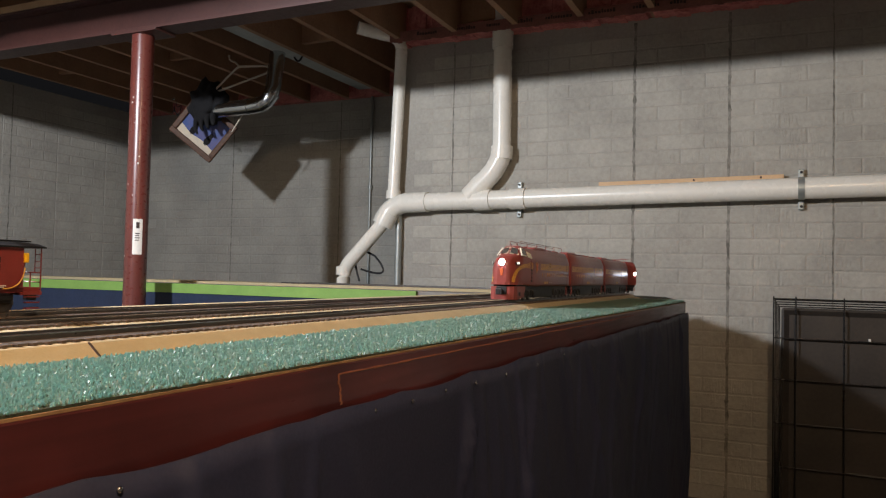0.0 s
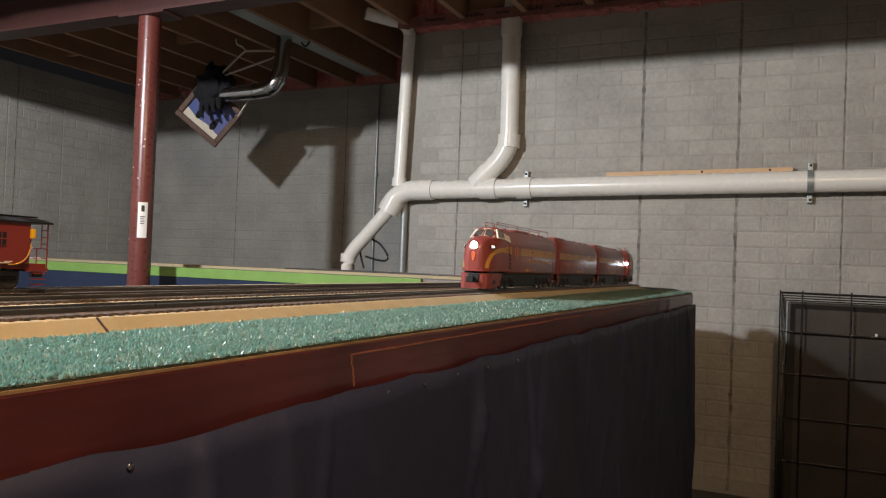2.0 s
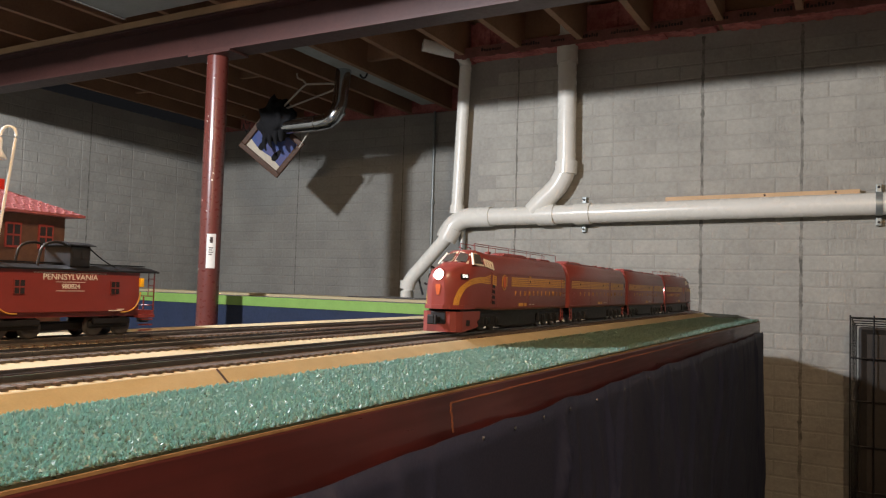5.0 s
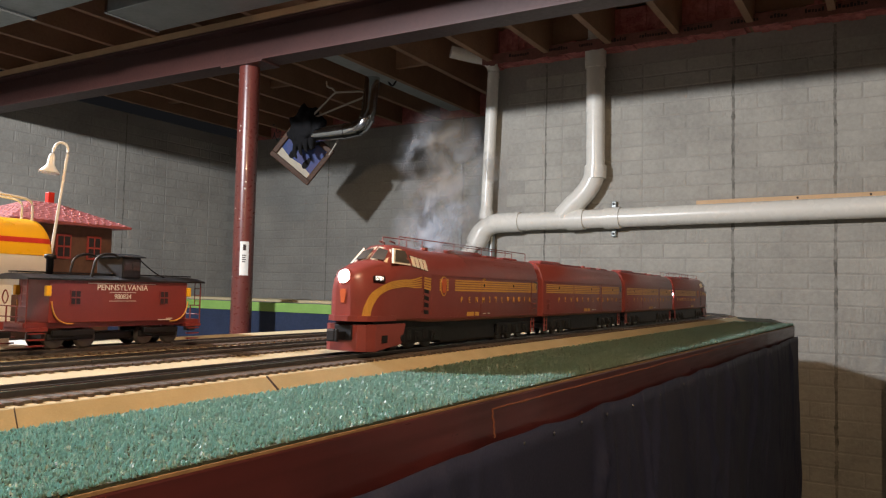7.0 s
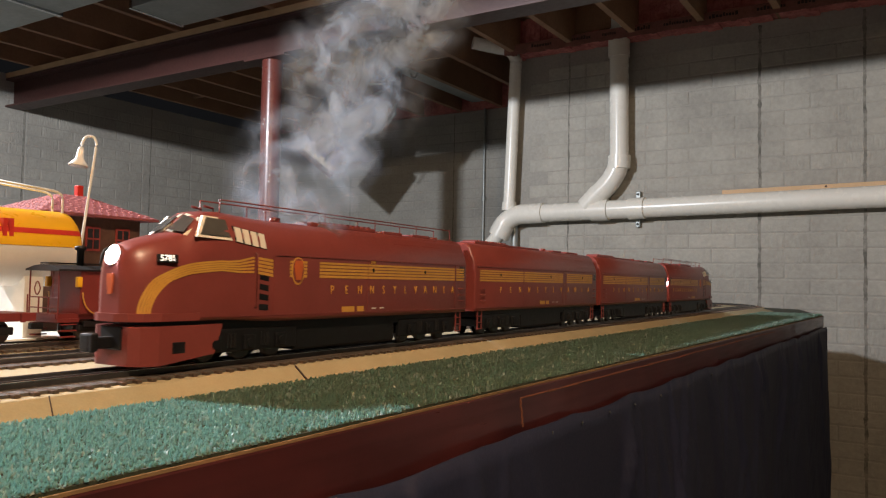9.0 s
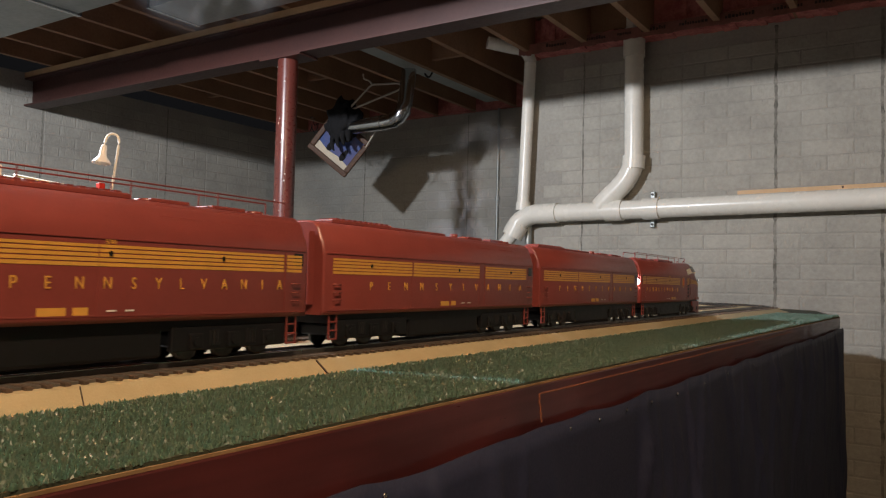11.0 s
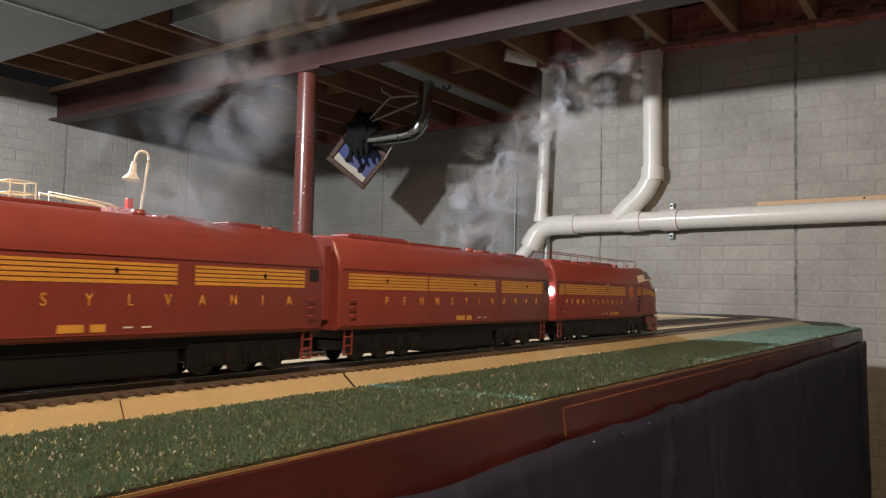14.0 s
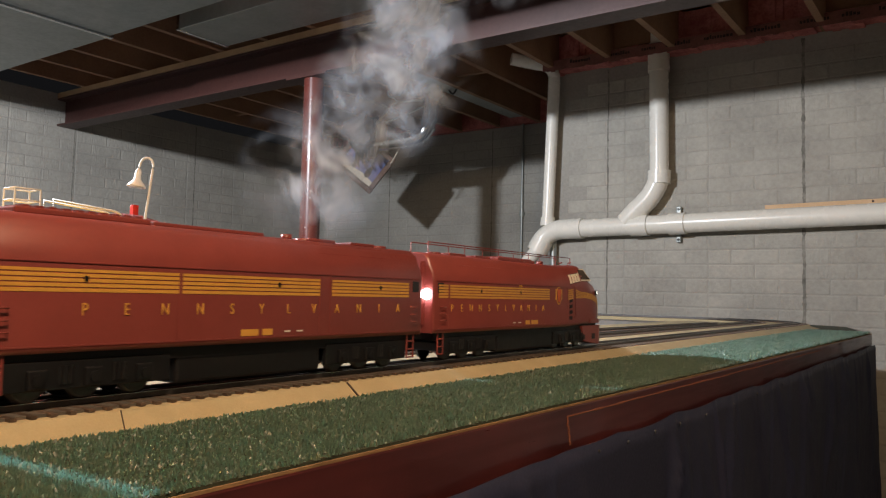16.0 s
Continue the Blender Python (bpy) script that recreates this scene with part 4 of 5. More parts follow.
        words("digits", "5781", 0.0066, NUMGLOW, board_, nb @ Matrix.Translation((0, 0, 0.0014)))
        mm = Matrix.Translation((side * 0.0343, 0.03, 0.0985)) @ rot
        words("road_number", "5781", 0.005, GOLD, u, mm)
        # windscreen, side window, rear quarter windows
        bm = B()
        v = [bm.verts.new(p) for p in ((side * 0.0015, -0.2080, 0.1103), (side * 0.0258, -0.2055, 0.1060), (side * 0.0212, -0.1945, 0.1265), (side * 0.0015, -0.1935, 0.1325))]
        bm.faces.new(v)
        bmesh.ops.solidify(bm, geom=bm.faces[:], thickness=0.0012)
        scr = part("windscreen_frame", bm, CREAM, u, "cream windscreen frame")
        bm = B()
        v = [bm.verts.new(p) for p in ((side * 0.0035, -0.2085, 0.1122), (side * 0.0228, -0.2066, 0.1088), (side * 0.0192, -0.1972, 0.1250), (side * 0.0035, -0.1960, 0.1302))]
        bm.faces.new(v)
        bmesh.ops.solidify(bm, geom=bm.faces[:], thickness=0.0016)
        part("pane", bm, GLAZING, scr)
        bm = B()
        side_quad(bm, -0.2030, -0.1665, 0.1055, 0.1292, side, 0.0018, (0.0316, 0.0222), 0.0095)
        fr = part("side_window_frame", bm, CREAM, u, "cream cab window frame")
        bm = B()
        side_quad(bm, -0.1996, -0.1690, 0.1078, 0.1272, side, 0.0024, (0.0307, 0.0230), 0.0078)
        part("pane", bm, GLAZING, fr)
        bm = B()
        side_quad(bm, -0.1635, -0.1305, 0.1050, 0.1220, side, 0.0014, (0.0322, 0.0268))
        q = part("quarter_window", bm, DARKGLASS, u)
        for k in range(4):
            bm = B()
            side_quad(bm, -0.1625 + k * 0.0081, -0.1568 + k * 0.0081, 0.1057, 0.1213, side, 0.0022, (0.0319, 0.0275))
            part("slat", bm, CREAM, q, "cream louvre slat" if k == 0 else "")
        bm = B()
        for k in range(4):
            side_quad(bm, -0.139, -0.129, 0.056 + 0.0075 * k, 0.0605 + 0.0075 * k, side, 0.0002)
        part("cab_steps", bm, BLACKP, u)
        bm = B()
        tube(bm, [(side * 0.034, -0.1435, 0.058), (side * 0.0365, -0.1435, 0.060), (side * 0.0365, -0.1435, 0.098), (side * 0.034, -0.1435, 0.1)], 0.0006, 6)
        part("grab_iron", bm, TUSCAN, u)
        # roof antenna rail
        rail = part("aerial", tube(B(), [(side * 0.013, -0.165, 0.138), (side * 0.013, -0.165, 0.150), (side * 0.013, 0.235, 0.150), (side * 0.013, 0.235, 0.138)], 0.0007, 6), TUSCAN, u, "roof antenna rail")
        for y in (-0.115, -0.03, 0.06, 0.15):
            part("stanchion", tube(B(), [(side * 0.013, y, 0.136), (side * 0.013, y, 0.150)], 0.0006, 6), TUSCAN, rail)
        part("horn", tube(B(), [(side * 0.008, -0.168, 0.136), (side * 0.008, -0.168, 0.1415), (side * 0.008, -0.180, 0.1425)], 0.0012, 8), TUSCAN, u)
    return u


# drawing height to model height, on the long body and on the cab; drawing length to model length of the cab unit
BODY_Z = ((0.0, 0.0), (0.044, 0.044), (0.0505, 0.0515), (0.0725, 0.077), (0.0835, 0.0915), (0.0951, 0.1055), (0.120, 0.128), (0.138, 0.1455), (0.150, 0.159), (0.2, 0.209))
CAB_Z = ((0.0, -0.003), (0.0195, 0.0155), (0.0432, 0.0475), (0.0545, 0.058), (0.0695, 0.084), (0.0885, 0.1038), (0.1085, 0.127), (0.1345, 0.1475), (0.138, 0.149), (0.150, 0.1605), (0.2, 0.21))
CAB_Y = ((-0.30, -0.327), (-0.280, -0.305), (-0.258, -0.284), (-0.2065, -0.231), (-0.190, -0.206), (-0.166, -0.184), (-0.132, -0.141), (-0.0905, -0.097), (0.0, 0.0), (0.3, 0.3))


def on_line(table_, v):
    for (a, p), (b, q) in zip(table_, table_[1:]):
        if v <= b:
            return p + (q - p) * (v - a) / (b - a)
    return table_[-1][1]


def proportioned(u, cab):
    """Brings a unit to the long-nosed, high-roofed proportions of the model; trucks keep theirs."""
    def moved(v):
        f = min(1.0, max(0.0, (-0.125 - v.y) / 0.05)) if cab else 0.0
        z = (1 - f) * on_line(BODY_Z, v.z) + f * on_line(CAB_Z, v.z)
        return Vector((v.x, on_line(CAB_Y, v.y) if cab else v.y, z))
    done = set()
    for ob in u.children_recursive:
        if ob.name.split(".")[0] in ("truck", "side_frame", "wheel"):
            continue
        if ob.data.users > 1:
            if ob.data.name not in done:
                done.add(ob.data.name)
                for v in ob.data.vertices:
                    v.co.z = on_line(BODY_Z, v.co.z)
            continue
        back = ob.matrix_basis.inverted()
        for v in ob.data.vertices:
            v.co = back @ moved(ob.matrix_basis @ v.co)
    return u


lead = proportioned(locomotive(True, "tuscan-red shark-nosed cab locomotive with gold pinstripes and lit headlight"), True)
boost1 = proportioned(locomotive(False, "tuscan-red booster locomotive with gold pinstripes and lettering"), False)
boost2 = copy_thing(boost1, pose(0, 0, 0))
rear = copy_thing(lead, pose(0, 0, 0))
tagged(rear, "tuscan-red shark-nosed cab locomotive facing backward at the tail")

# y of the coupling behind the lead unit
RUN = [(0, 2.35), (0.75, 2.272), (1.5, 2.175), (2.5, 2.035), (3.5, 1.878), (4.25, 1.755), (5, 1.625), (6, 1.454), (7, 1.278), (8, 1.1), (9, 0.925), (10, 0.744), (11, 0.562), (12, 0.38), (12.5, 0.29), (13.25, 0.156), (14, 0.021), (15, -0.158), (16, -0.337)]


def unit_rows(back, flip):
    rows = []
    for t, j in RUN:
        p, q = centre(0, j + back - 0.158)[0], centre(0, j + back + 0.158)[0]
        a = math.atan2(p.x - q.x, q.y - p.y)
        rows.append((t, pose((p.x + q.x) / 2, (p.y + q.y) / 2, TOP, 0, 0, math.degrees(a) + (180 if flip else 0))))
    return rows


# ---- caboose on the siding ----
CX, CY0, CY1 = TRACKS[2], 0.494, 0.742


def caboose():
    u = thing("caboose", pose(CX, (CY0 + CY1) / 2, TOP), "tuscan-red caboose with black roof, cupola and end platforms", "caboose")
    h = (CY1 - CY0) / 2
    bm = B()
    box(bm, -0.031, -h + 0.026, 0.043, 0.031, h - 0.026, 0.093, 0.0008)
    body = part("body", bm, CABRED, u)
    rings = []
    bm = B()
    for y in (-h - 0.002, h + 0.002):
        rings.append([bm.verts.new((x, y, z)) for x, z in ((-0.0345, 0.0925), (0.0345, 0.0925), (0.0345, 0.0945), (0.018, 0.0985), (0, 0.1), (-0.018, 0.0985), (-0.0345, 0.0945))])
    for k in range(7):
        bm.faces.new((rings[0][k], rings[0][(k + 1) % 7], rings[1][(k + 1) % 7], rings[1][k]))
    bm.faces.new(rings[0][::-1])
    bm.faces.new(rings[1])
    roof = part("roof", bm, BLACKP, u, "black roof with walkway")
    part("walkway", box(B(), -0.008, -h, 0.1005, 0.008, h, 0.1022), BLACKP, roof)
    bm = B()
    box(bm, -0.026, 0.000, 0.097, 0.026, 0.027, 0.123, 0.0015)
    cup = part("cupola", bm, BLACKP, u, "black cupola")
    rings = []
    bm = B()
    for y in (-0.004, 0.032):
        rings.append([bm.verts.new((x, y, z)) for x, z in ((-0.029, 0.123), (0.029, 0.123), (0.029, 0.1242), (0.014, 0.1272), (0, 0.1284), (-0.014, 0.1272), (-0.029, 0.1242))])
    for k in range(7):
        bm.faces.new((rings[0][k], rings[0][(k + 1) % 7], rings[1][(k + 1) % 7], rings[1][k]))
    bm.faces.new(rings[0][::-1])
    bm.faces.new(rings[1])
    part("cupola_roof", bm, BLACKP, cup)
    for y in (0.0075, 0.0195):
        part("pane", box(B(), 0.0256, y - 0.005, 0.107, 0.0265, y + 0.005, 0.117), DARKGLASS, cup)
    for x in (-0.022, 0.022):
        part("roof_hoop", tube(B(), [(x, -0.040, 0.096), (x, -0.038, 0.108)] + arc((x, -0.037, 0.112), (x, -0.017, 0.126), (x, -0.036, 0.125), 6) + arc((x, -0.015, 0.126), (x, -0.003, 0.121), (x, -0.006, 0.126), 5), 0.0016, 8), BLACKP, roof)
    part("roof_hoop", tube(B(), arc((0.018, 0.031, 0.121), (0.022, 0.066, 0.099), (0.019, 0.05, 0.105), 6), 0.0008, 6), BLACKP, roof)
    st = part("smoke_jack", lathe(B(), [(0.004, 0.098), (0.004, 0.117), (0.0065, 0.118), (0.0065, 0.122), (0.002, 0.123)], 12, pose(0.008, -0.085, 0)), BLACKP, roof)
    for side in (-1, 1):
        for y in (-0.066, 0.060):
            fr = part("window", box(B(), side * 0.0316 - 0.0006, y - 0.0068, 0.064, side * 0.0316 + 0.0006, y + 0.0068, 0.081), CABRED, body)
            for dy in (-0.0032, 0.0032):
                for z in (0.0682, 0.0768):
                    part("pane", box(B(), side * 0.0322 - 0.0004, y + dy - 0.0025, z - 0.0034, side * 0.0322 + 0.0004, y + dy + 0.0025, z + 0.0034), DARKGLASS, fr)
        rot = Matrix.Rotation(radians(90 * side), 4, "Z") @ Matrix.Rotation(radians(90), 4, "X")
        words("lettering", "PENNSYLVANIA", 0.0098, WHITEP, body, Matrix.Translation((side * 0.0316, -0.002, 0.0845)) @ rot @ Matrix.Diagonal((1.05, 1, 1, 1)), 0.0002, "white road name")
        words("car_number", "980824", 0.0082, WHITEP, body, Matrix.Translation((side * 0.0316, -0.002, 0.0735)) @ rot, 0.0002, "white car number")
        bm = B()
        for z, w in ((0.0897, 0.048), (0.0788, 0.019), (0.0683, 0.019)):
            box(bm, side * 0.0314 - 0.0003, -0.002 - w, z - 0.0003, side * 0.0314 + 0.0003, -0.002 + w, z + 0.0003)
        for y, w in ((0.062, 0.010), (0.07, 0.005)):
            box(bm, side * 0.0314 - 0.0003, y - w, 0.0435 + (y - 0.062) * 0.2, side * 0.0314 + 0.0003, y + w, 0.0445 + (y - 0.062) * 0.2)
        part("rule", bm, WHITEP, body)
        for e in (-1, 1):
            pts = arc((side * 0.0345, e * (h - 0.027), 0.068), (side * 0.0335, e * (h - 0.055), 0.042), (side * 0.0345, e * (h - 0.029), 0.041), 8)
            part("handrail", tube(B(), pts, 0.0009, 6), GOLD, u, "yellow curved handrail")
    part("sill", box(B(), -0.026, -h, 0.037, 0.026, h, 0.0435), CABRED, u)
    for e in (-1, 1):
        plat = part("platform", box(B(), -0.031, min(e * (h - 0.026), e * h), 0.034, 0.031, max(e * (h - 0.026), e * h), 0.038), CABRED, u)
        bm = B()
        for x in (-0.029, -0.01, 0.01, 0.029):
            tube(bm, [(x, e * (h - 0.001), 0.036), (x, e * (h - 0.001), 0.094 if abs(x) > 0.02 else 0.062)], 0.0009, 6)
        for z in (0.05, 0.062):
            tube(bm, [(-0.029, e * (h - 0.001), z), (0.029, e * (h - 0.001), z)], 0.0008, 6)
        for z in (0.068, 0.076, 0.085):
            tube(bm, [(0.018, e * (h - 0.001), z), (0.029, e * (h - 0.001), z)], 0.0006, 6)
        tube(bm, [(0.018, e * (h - 0.001), 0.062), (0.018, e * (h - 0.001), 0.094)], 0.0006, 6)
        part("railing", bm, CABRED, plat)
        for k in range(3):
            for s in (-1, 1):
                part("step", box(B(), s * 0.0295 - 0.003, min(e * (h - 0.022), e * (h - 0.004)), 0.017 + k * 0.007, s * 0.0295 + 0.003, max(e * (h - 0.022), e * (h - 0.004)), 0.0185 + k * 0.007), CABRED, plat)
        part("brake_wheel", tube(B(), arc((-0.016, e * (h + 0.001), 0.072), (-0.004, e * (h + 0.001), 0.072), (-0.01, e * (h + 0.001), 0.088), 6) + arc((-0.004, e * (h + 0.001), 0.072), (-0.016, e * (h + 0.001), 0.0715), (-0.01, e * (h + 0.001), 0.058), 6), 0.0008, 6), CABRED, plat)
        part("coupler", box(B(), -0.004, min(e * h, e * (h + 0.014)), 0.026, 0.004, max(e * h, e * (h + 0.014)), 0.033, 0.001), BLACKP, u)
        for s in (-1, 1):
            part("marker", box(B(), s * 0.031 - 0.003, e * (h - 0.024) - 0.003, 0.074, s * 0.031 + 0.003, e * (h - 0.024) + 0.003, 0.086, 0.001), YELLOW, u, "yellow marker lamp")
        tr = part("truck", box(B(), -0.02, e * (h - 0.062) - 0.03, 0.022, 0.02, e * (h - 0.062) + 0.03, 0.031, 0.002), BLACKP, u)
        for s in (-1, 1):
            part("side_frame", box(B(), s * 0.0245 - 0.002, e * (h - 0.062) - 0.027, 0.0275, s * 0.0245 + 0.002, e * (h - 0.062) + 0.027, 0.0345, 0.001), BLACKP, tr)
            for k in (-0.02, 0.02):
                wh = new("wheel", wheel_me)
                wh.parent = tr
                wh.matrix_basis = pose(s * 0.0168, e * (h - 0.062) + k, 0.0250, 0, -90 * s, 0)
    part("underframe", box(B(), -0.012, -0.03, 0.02, 0.012, 0.03, 0.03, 0.002), BLACKP, u)
    return u


caboose()

# flat car coupled behind, its deck end in view
flat = thing("flat_car", pose(CX, 0.33, TOP), "tuscan-red flat car with low deck coupled to the caboose", "rail car")
part("deck", box(B(), -0.031, -0.17, 0.037, 0.031, 0.140, 0.046, 0.001), CABRED, flat)
pocket = shape("stake_pocket", box(B(), -0.0014, -0.0025, 0.036, 0.0014, 0.0025, 0.046), CABRED)
for k in range(9):
    for s in (-1, 1):
        part("stake_pocket", pocket, CABRED, flat).matrix_basis = pose(s * 0.0322, -0.1475 + k * 0.034, 0)
part("brake_staff", tube(B(), [(0.015, 0.138, 0.046), (0.015, 0.138, 0.066)], 0.0008, 6), CABRED, flat)
for y in (-0.11, 0.085):
    tr = part("truck", box(B(), -0.02, y - 0.03, 0.022, 0.02, y + 0.03, 0.034, 0.002), BLACKP, flat)
    for s in (-1, 1):
        part("side_frame", box(B(), s * 0.0245 - 0.002, y - 0.033, 0.0225, s * 0.0245 + 0.002, y + 0.033, 0.031, 0.001), BLACKP, tr)
        for k in (-0.02, 0.02):
            wh = new("wheel", wheel_me)
            wh.parent = tr
            wh.matrix_basis = pose(s * 0.0168, y + k, 0.0250, 0, -90 * s, 0)

# ---- storage tank, station, lamp ----
tank = thing("storage_tank", pose(-0.672, 0.462, TOP), "white and yellow horizontal fuel tank on a white stand", "tank")
bm = B()
prof = [(0.004, -0.142), (0.03, -0.141), (0.044, -0.138), (0.049, -0.133), (0.050, -0.126), (0.050, 0.126), (0.049, 0.133), (0.044, 0.138), (0.03, 0.141), (0.004, 0.142)]
lathe(bm, prof, 40, pose(0, 0, 0.122, 90, 0, 0))
part("shell", bm, WHITEP, tank)
bm = B()
n = 40
rings = []
for r, y in [(p[0] + 0.0006, p[1]) for p in prof]:
    rings.append([bm.verts.new((r * math.sin(a), y, 0.122 + r * math.cos(a))) for a in (radians(-88 + 176 * k / n) for k in range(n + 1))])
for a, b in zip(rings, rings[1:]):
    for k in range(n):
        f = bm.faces.new((a[k], a[k + 1], b[k + 1], b[k]))
        f.smooth = True
part("upper_shell", bm, YELLOW, tank, "yellow upper half")
bm = B()
rings = []
for r, y in [(p[0] + 0.0012, p[1]) for p in prof[4:8]]:
    rings.append([bm.verts.new((r * math.sin(a), y, 0.122 + r * math.cos(a))) for a in (radians(62), radians(66), radians(70))])
for a, b in zip(rings, rings[1:]):
    for k in range(2):
        bm.faces.new((a[k], a[k + 1], b[k + 1], b[k]))
part("stripe", bm, REDP, tank, "red stripe")
bm = B()
for y, z0, z1 in ((0.012, 0.134, 0.150), (0.024, 0.134, 0.146), (0.034, 0.134, 0.156), (0.042, 0.134, 0.156)):
    box(bm, 0.040, y - 0.0025, z0, 0.0495, y + 0.0025, z1)
part("sign_bars", bm, REDP, tank, "red lettering-shaped bars")
for y in (-0.08, 0.08):
    part("stand", prism(B(), [(-0.036, y - 0.012), (0.036, y - 0.012), (0.036, y + 0.012), (-0.036, y + 0.012)], 0.0, 0.085), WHITEP, tank)
part("base", box(B(), -0.05, -0.16, 0, 0.05, 0.16, 0.008, 0.001), WHITEP, tank)
bm = B()
for s in (-1, 1):
    tube(bm, [(s * 0.012, 0.128, 0.168)] + arc((s * 0.012, 0.128, 0.190), (s * 0.012, 0.110, 0.200), (s * 0.012, 0.128, 0.199), 5) + [(s * 0.012, 0.03, 0.206), (s * 0.012, 0.03, 0.168)], 0.0016, 8)
part("top_rail", bm, WHITEP, tank)
bm = B()
for x in (-0.014, 0.014):
    for y in (-0.02, 0.012):
        tube(bm, [(x, y, 0.168), (x, y, 0.216)], 0.0012, 6)
for z in (0.186, 0.201, 0.216):
    tube(bm, [(-0.014, -0.02, z), (0.014, -0.02, z), (0.014, 0.012, z), (-0.014, 0.012, z), (-0.014, -0.02, z)], 0.0012, 6)
part("cage", bm, WHITEP, tank, "white guard cage")

stn = thing("station_house", pose(-0.93, 0.76, TOP), "brown model station with red shingled hip roof", "model building")
W, L, ZE, ZR = 0.085, 0.085, 0.186, 0.224
part("wall", box(B(), -W, -L, 0, W, L, ZE, 0.001), HOUSE, stn)
bm = B()
lo = [bm.verts.new(p) for p in ((-W - 0.022, -L - 0.022, ZE - 0.003), (W + 0.022, -L - 0.022, ZE - 0.003), (W + 0.022, L + 0.022, ZE - 0.003), (-W - 0.022, L + 0.022, ZE - 0.003))]
mid = [bm.verts.new((v.co.x, v.co.y, ZE + 0.001)) for v in lo]
tp = [bm.verts.new(p) for p in ((-0.02, -0.02, ZR), (0.02, -0.02, ZR), (0.02, 0.02, ZR), (-0.02, 0.02, ZR))]
bm.faces.new(lo[::-1])
bm.faces.new(tp)
for a, b in ((lo, mid), (mid, tp)):
    for k in range(4):
        bm.faces.new((a[k], a[(k + 1) % 4], b[(k + 1) % 4], b[k]))
roof = part("roof", bm, ROOFRED, stn, "red shingled hip roof")
SHINGLE = mat("pale_red_shingle", (0.46, 0.20, 0.20), (0.38, 0.15, 0.155), 0.5, scale=60, vary=0.2)
sh = shape("shingle", box(B(), -0.0022, -0.0018, 0, 0.0022, 0.0018, 0.0009), SHINGLE)
for f in range(2):
    for r in range(10):
        t = (r + 0.5) / 10
        half_w = (L + 0.022) * (1 - t) + 0.02 * t
        z = (ZE + 0.001) * (1 - t) + ZR * t
        d = (W + 0.022) * (1 - t) + 0.02 * t
        nn = max(2, int(2 * half_w / 0.0135))
        for k in range(nn):
            o = -half_w + (k + 0.5 + 0.25 * (r % 2)) * 2 * half_w / nn
            ob = new("shingle", sh)
            ob.parent = roof
            tilt = math.degrees(math.atan2(ZR - ZE, W + 0.002))
            ob.matrix_basis = pose(d, o, z, 0, tilt, 0) @ pose(0, 0, 0, 0, 0, 90) if f == 0 else pose(o, -d, z, tilt, 0, 0)
part("chimney", box(B(), 0.0, 0.012, 0.21, 0.011, 0.023, 0.243, 0.001), REDP, stn, "red chimney")
for y in (-0.055, -0.005, 0.05):
    w = part("window", box(B(), W - 0.001, y - 0.013, 0.128, W + 0.0025, y + 0.013, 0.168), TRIMRED, stn, "red framed window")
    for dy in (-0.0058, 0.0058):
        for z in (0.139, 0.157):
            part("pane", box(B(), W + 0.0022, y + dy - 0.0046, z - 0.0075, W + 0.003, y + dy + 0.0046, z + 0.0075), DARKGLASS, w)
for x in (-0.04, 0.03):
    w = part("window", box(B(), x - 0.013, -L - 0.0025, 0.128, x + 0.013, -L + 0.001, 0.168), TRIMRED, stn)
    part("pane", box(B(), x - 0.01, -L - 0.003, 0.132, x + 0.01, -L - 0.0022, 0.164), DARKGLASS, w)

sl = thing("street_lamp", pose(-0.70, 0.628, TOP, -7, 0, 0), "ivory gooseneck model street lamp", "street lamp")
pts = [(0, 0, 0), (0, 0, 0.275)] + arc((0, 0, 0.276), (-0.007, -0.007, 0.292), (0, 0, 0.292), 6) + arc((-0.007, -0.007, 0.292), (-0.014, -0.014, 0.272), (-0.014, -0.014, 0.292), 6)
part("pole", tube(B(), pts, 0.002, 10), LAMPWHITE, sl)
part("shade", lathe(B(), [(0.003, 0.274), (0.0045, 0.270), (0.0055, 0.258), (0.007, 0.255), (0.0135, 0.247), (0.0135, 0.2455), (0.002, 0.249)], 20, pose(-0.014, -0.014, 0)), LAMPWHITE, sl)
part("base", lathe(B(), [(0.012, 0), (0.012, 0.006), (0.004, 0.012)], 16), LAMPWHITE, sl)

# ---- ducts under the joists ----
d1 = thing("air_duct", pose(0, 0, 0), "galvanized rectangular air duct hung under the joists", "duct", "ceiling ducts")
part("trunk", box(B(), -5.5, 1.35, 2.455, -3.56, 2.27, 2.605, 0.004), GALV, d1)
part("trunk", box(B(), -3.54, 1.35, 2.46, 3.6, 2.265, 2.605, 0.004), GALV, d1)
part("flange", box(B(), -3.565, 1.34, 2.448, -3.535, 2.28, 2.607, 0.002), SHINY, d1, "crimped joint strip")
d2 = thing("air_duct", pose(0, 0, 0), "narrow galvanized air duct alongside the beam", "duct", "ceiling ducts")
part("trunk", box(B(), -3.23, 2.47, 2.50, 3.6, 2.80, 2.605, 0.004), GALV, d2)
part("end_flange", box(B(), -3.245, 2.465, 2.495, -3.225, 2.805, 2.606, 0.002), SHINY, d2)
d3 = thing("air_duct", pose(0, 0, 0), "flat galvanized duct run between two joists", "duct", "ceiling ducts")
part("run", box(B(), -2.98, 3.35, 2.62, -2.85, 5.6, 2.66, 0.003), GALV, d3)
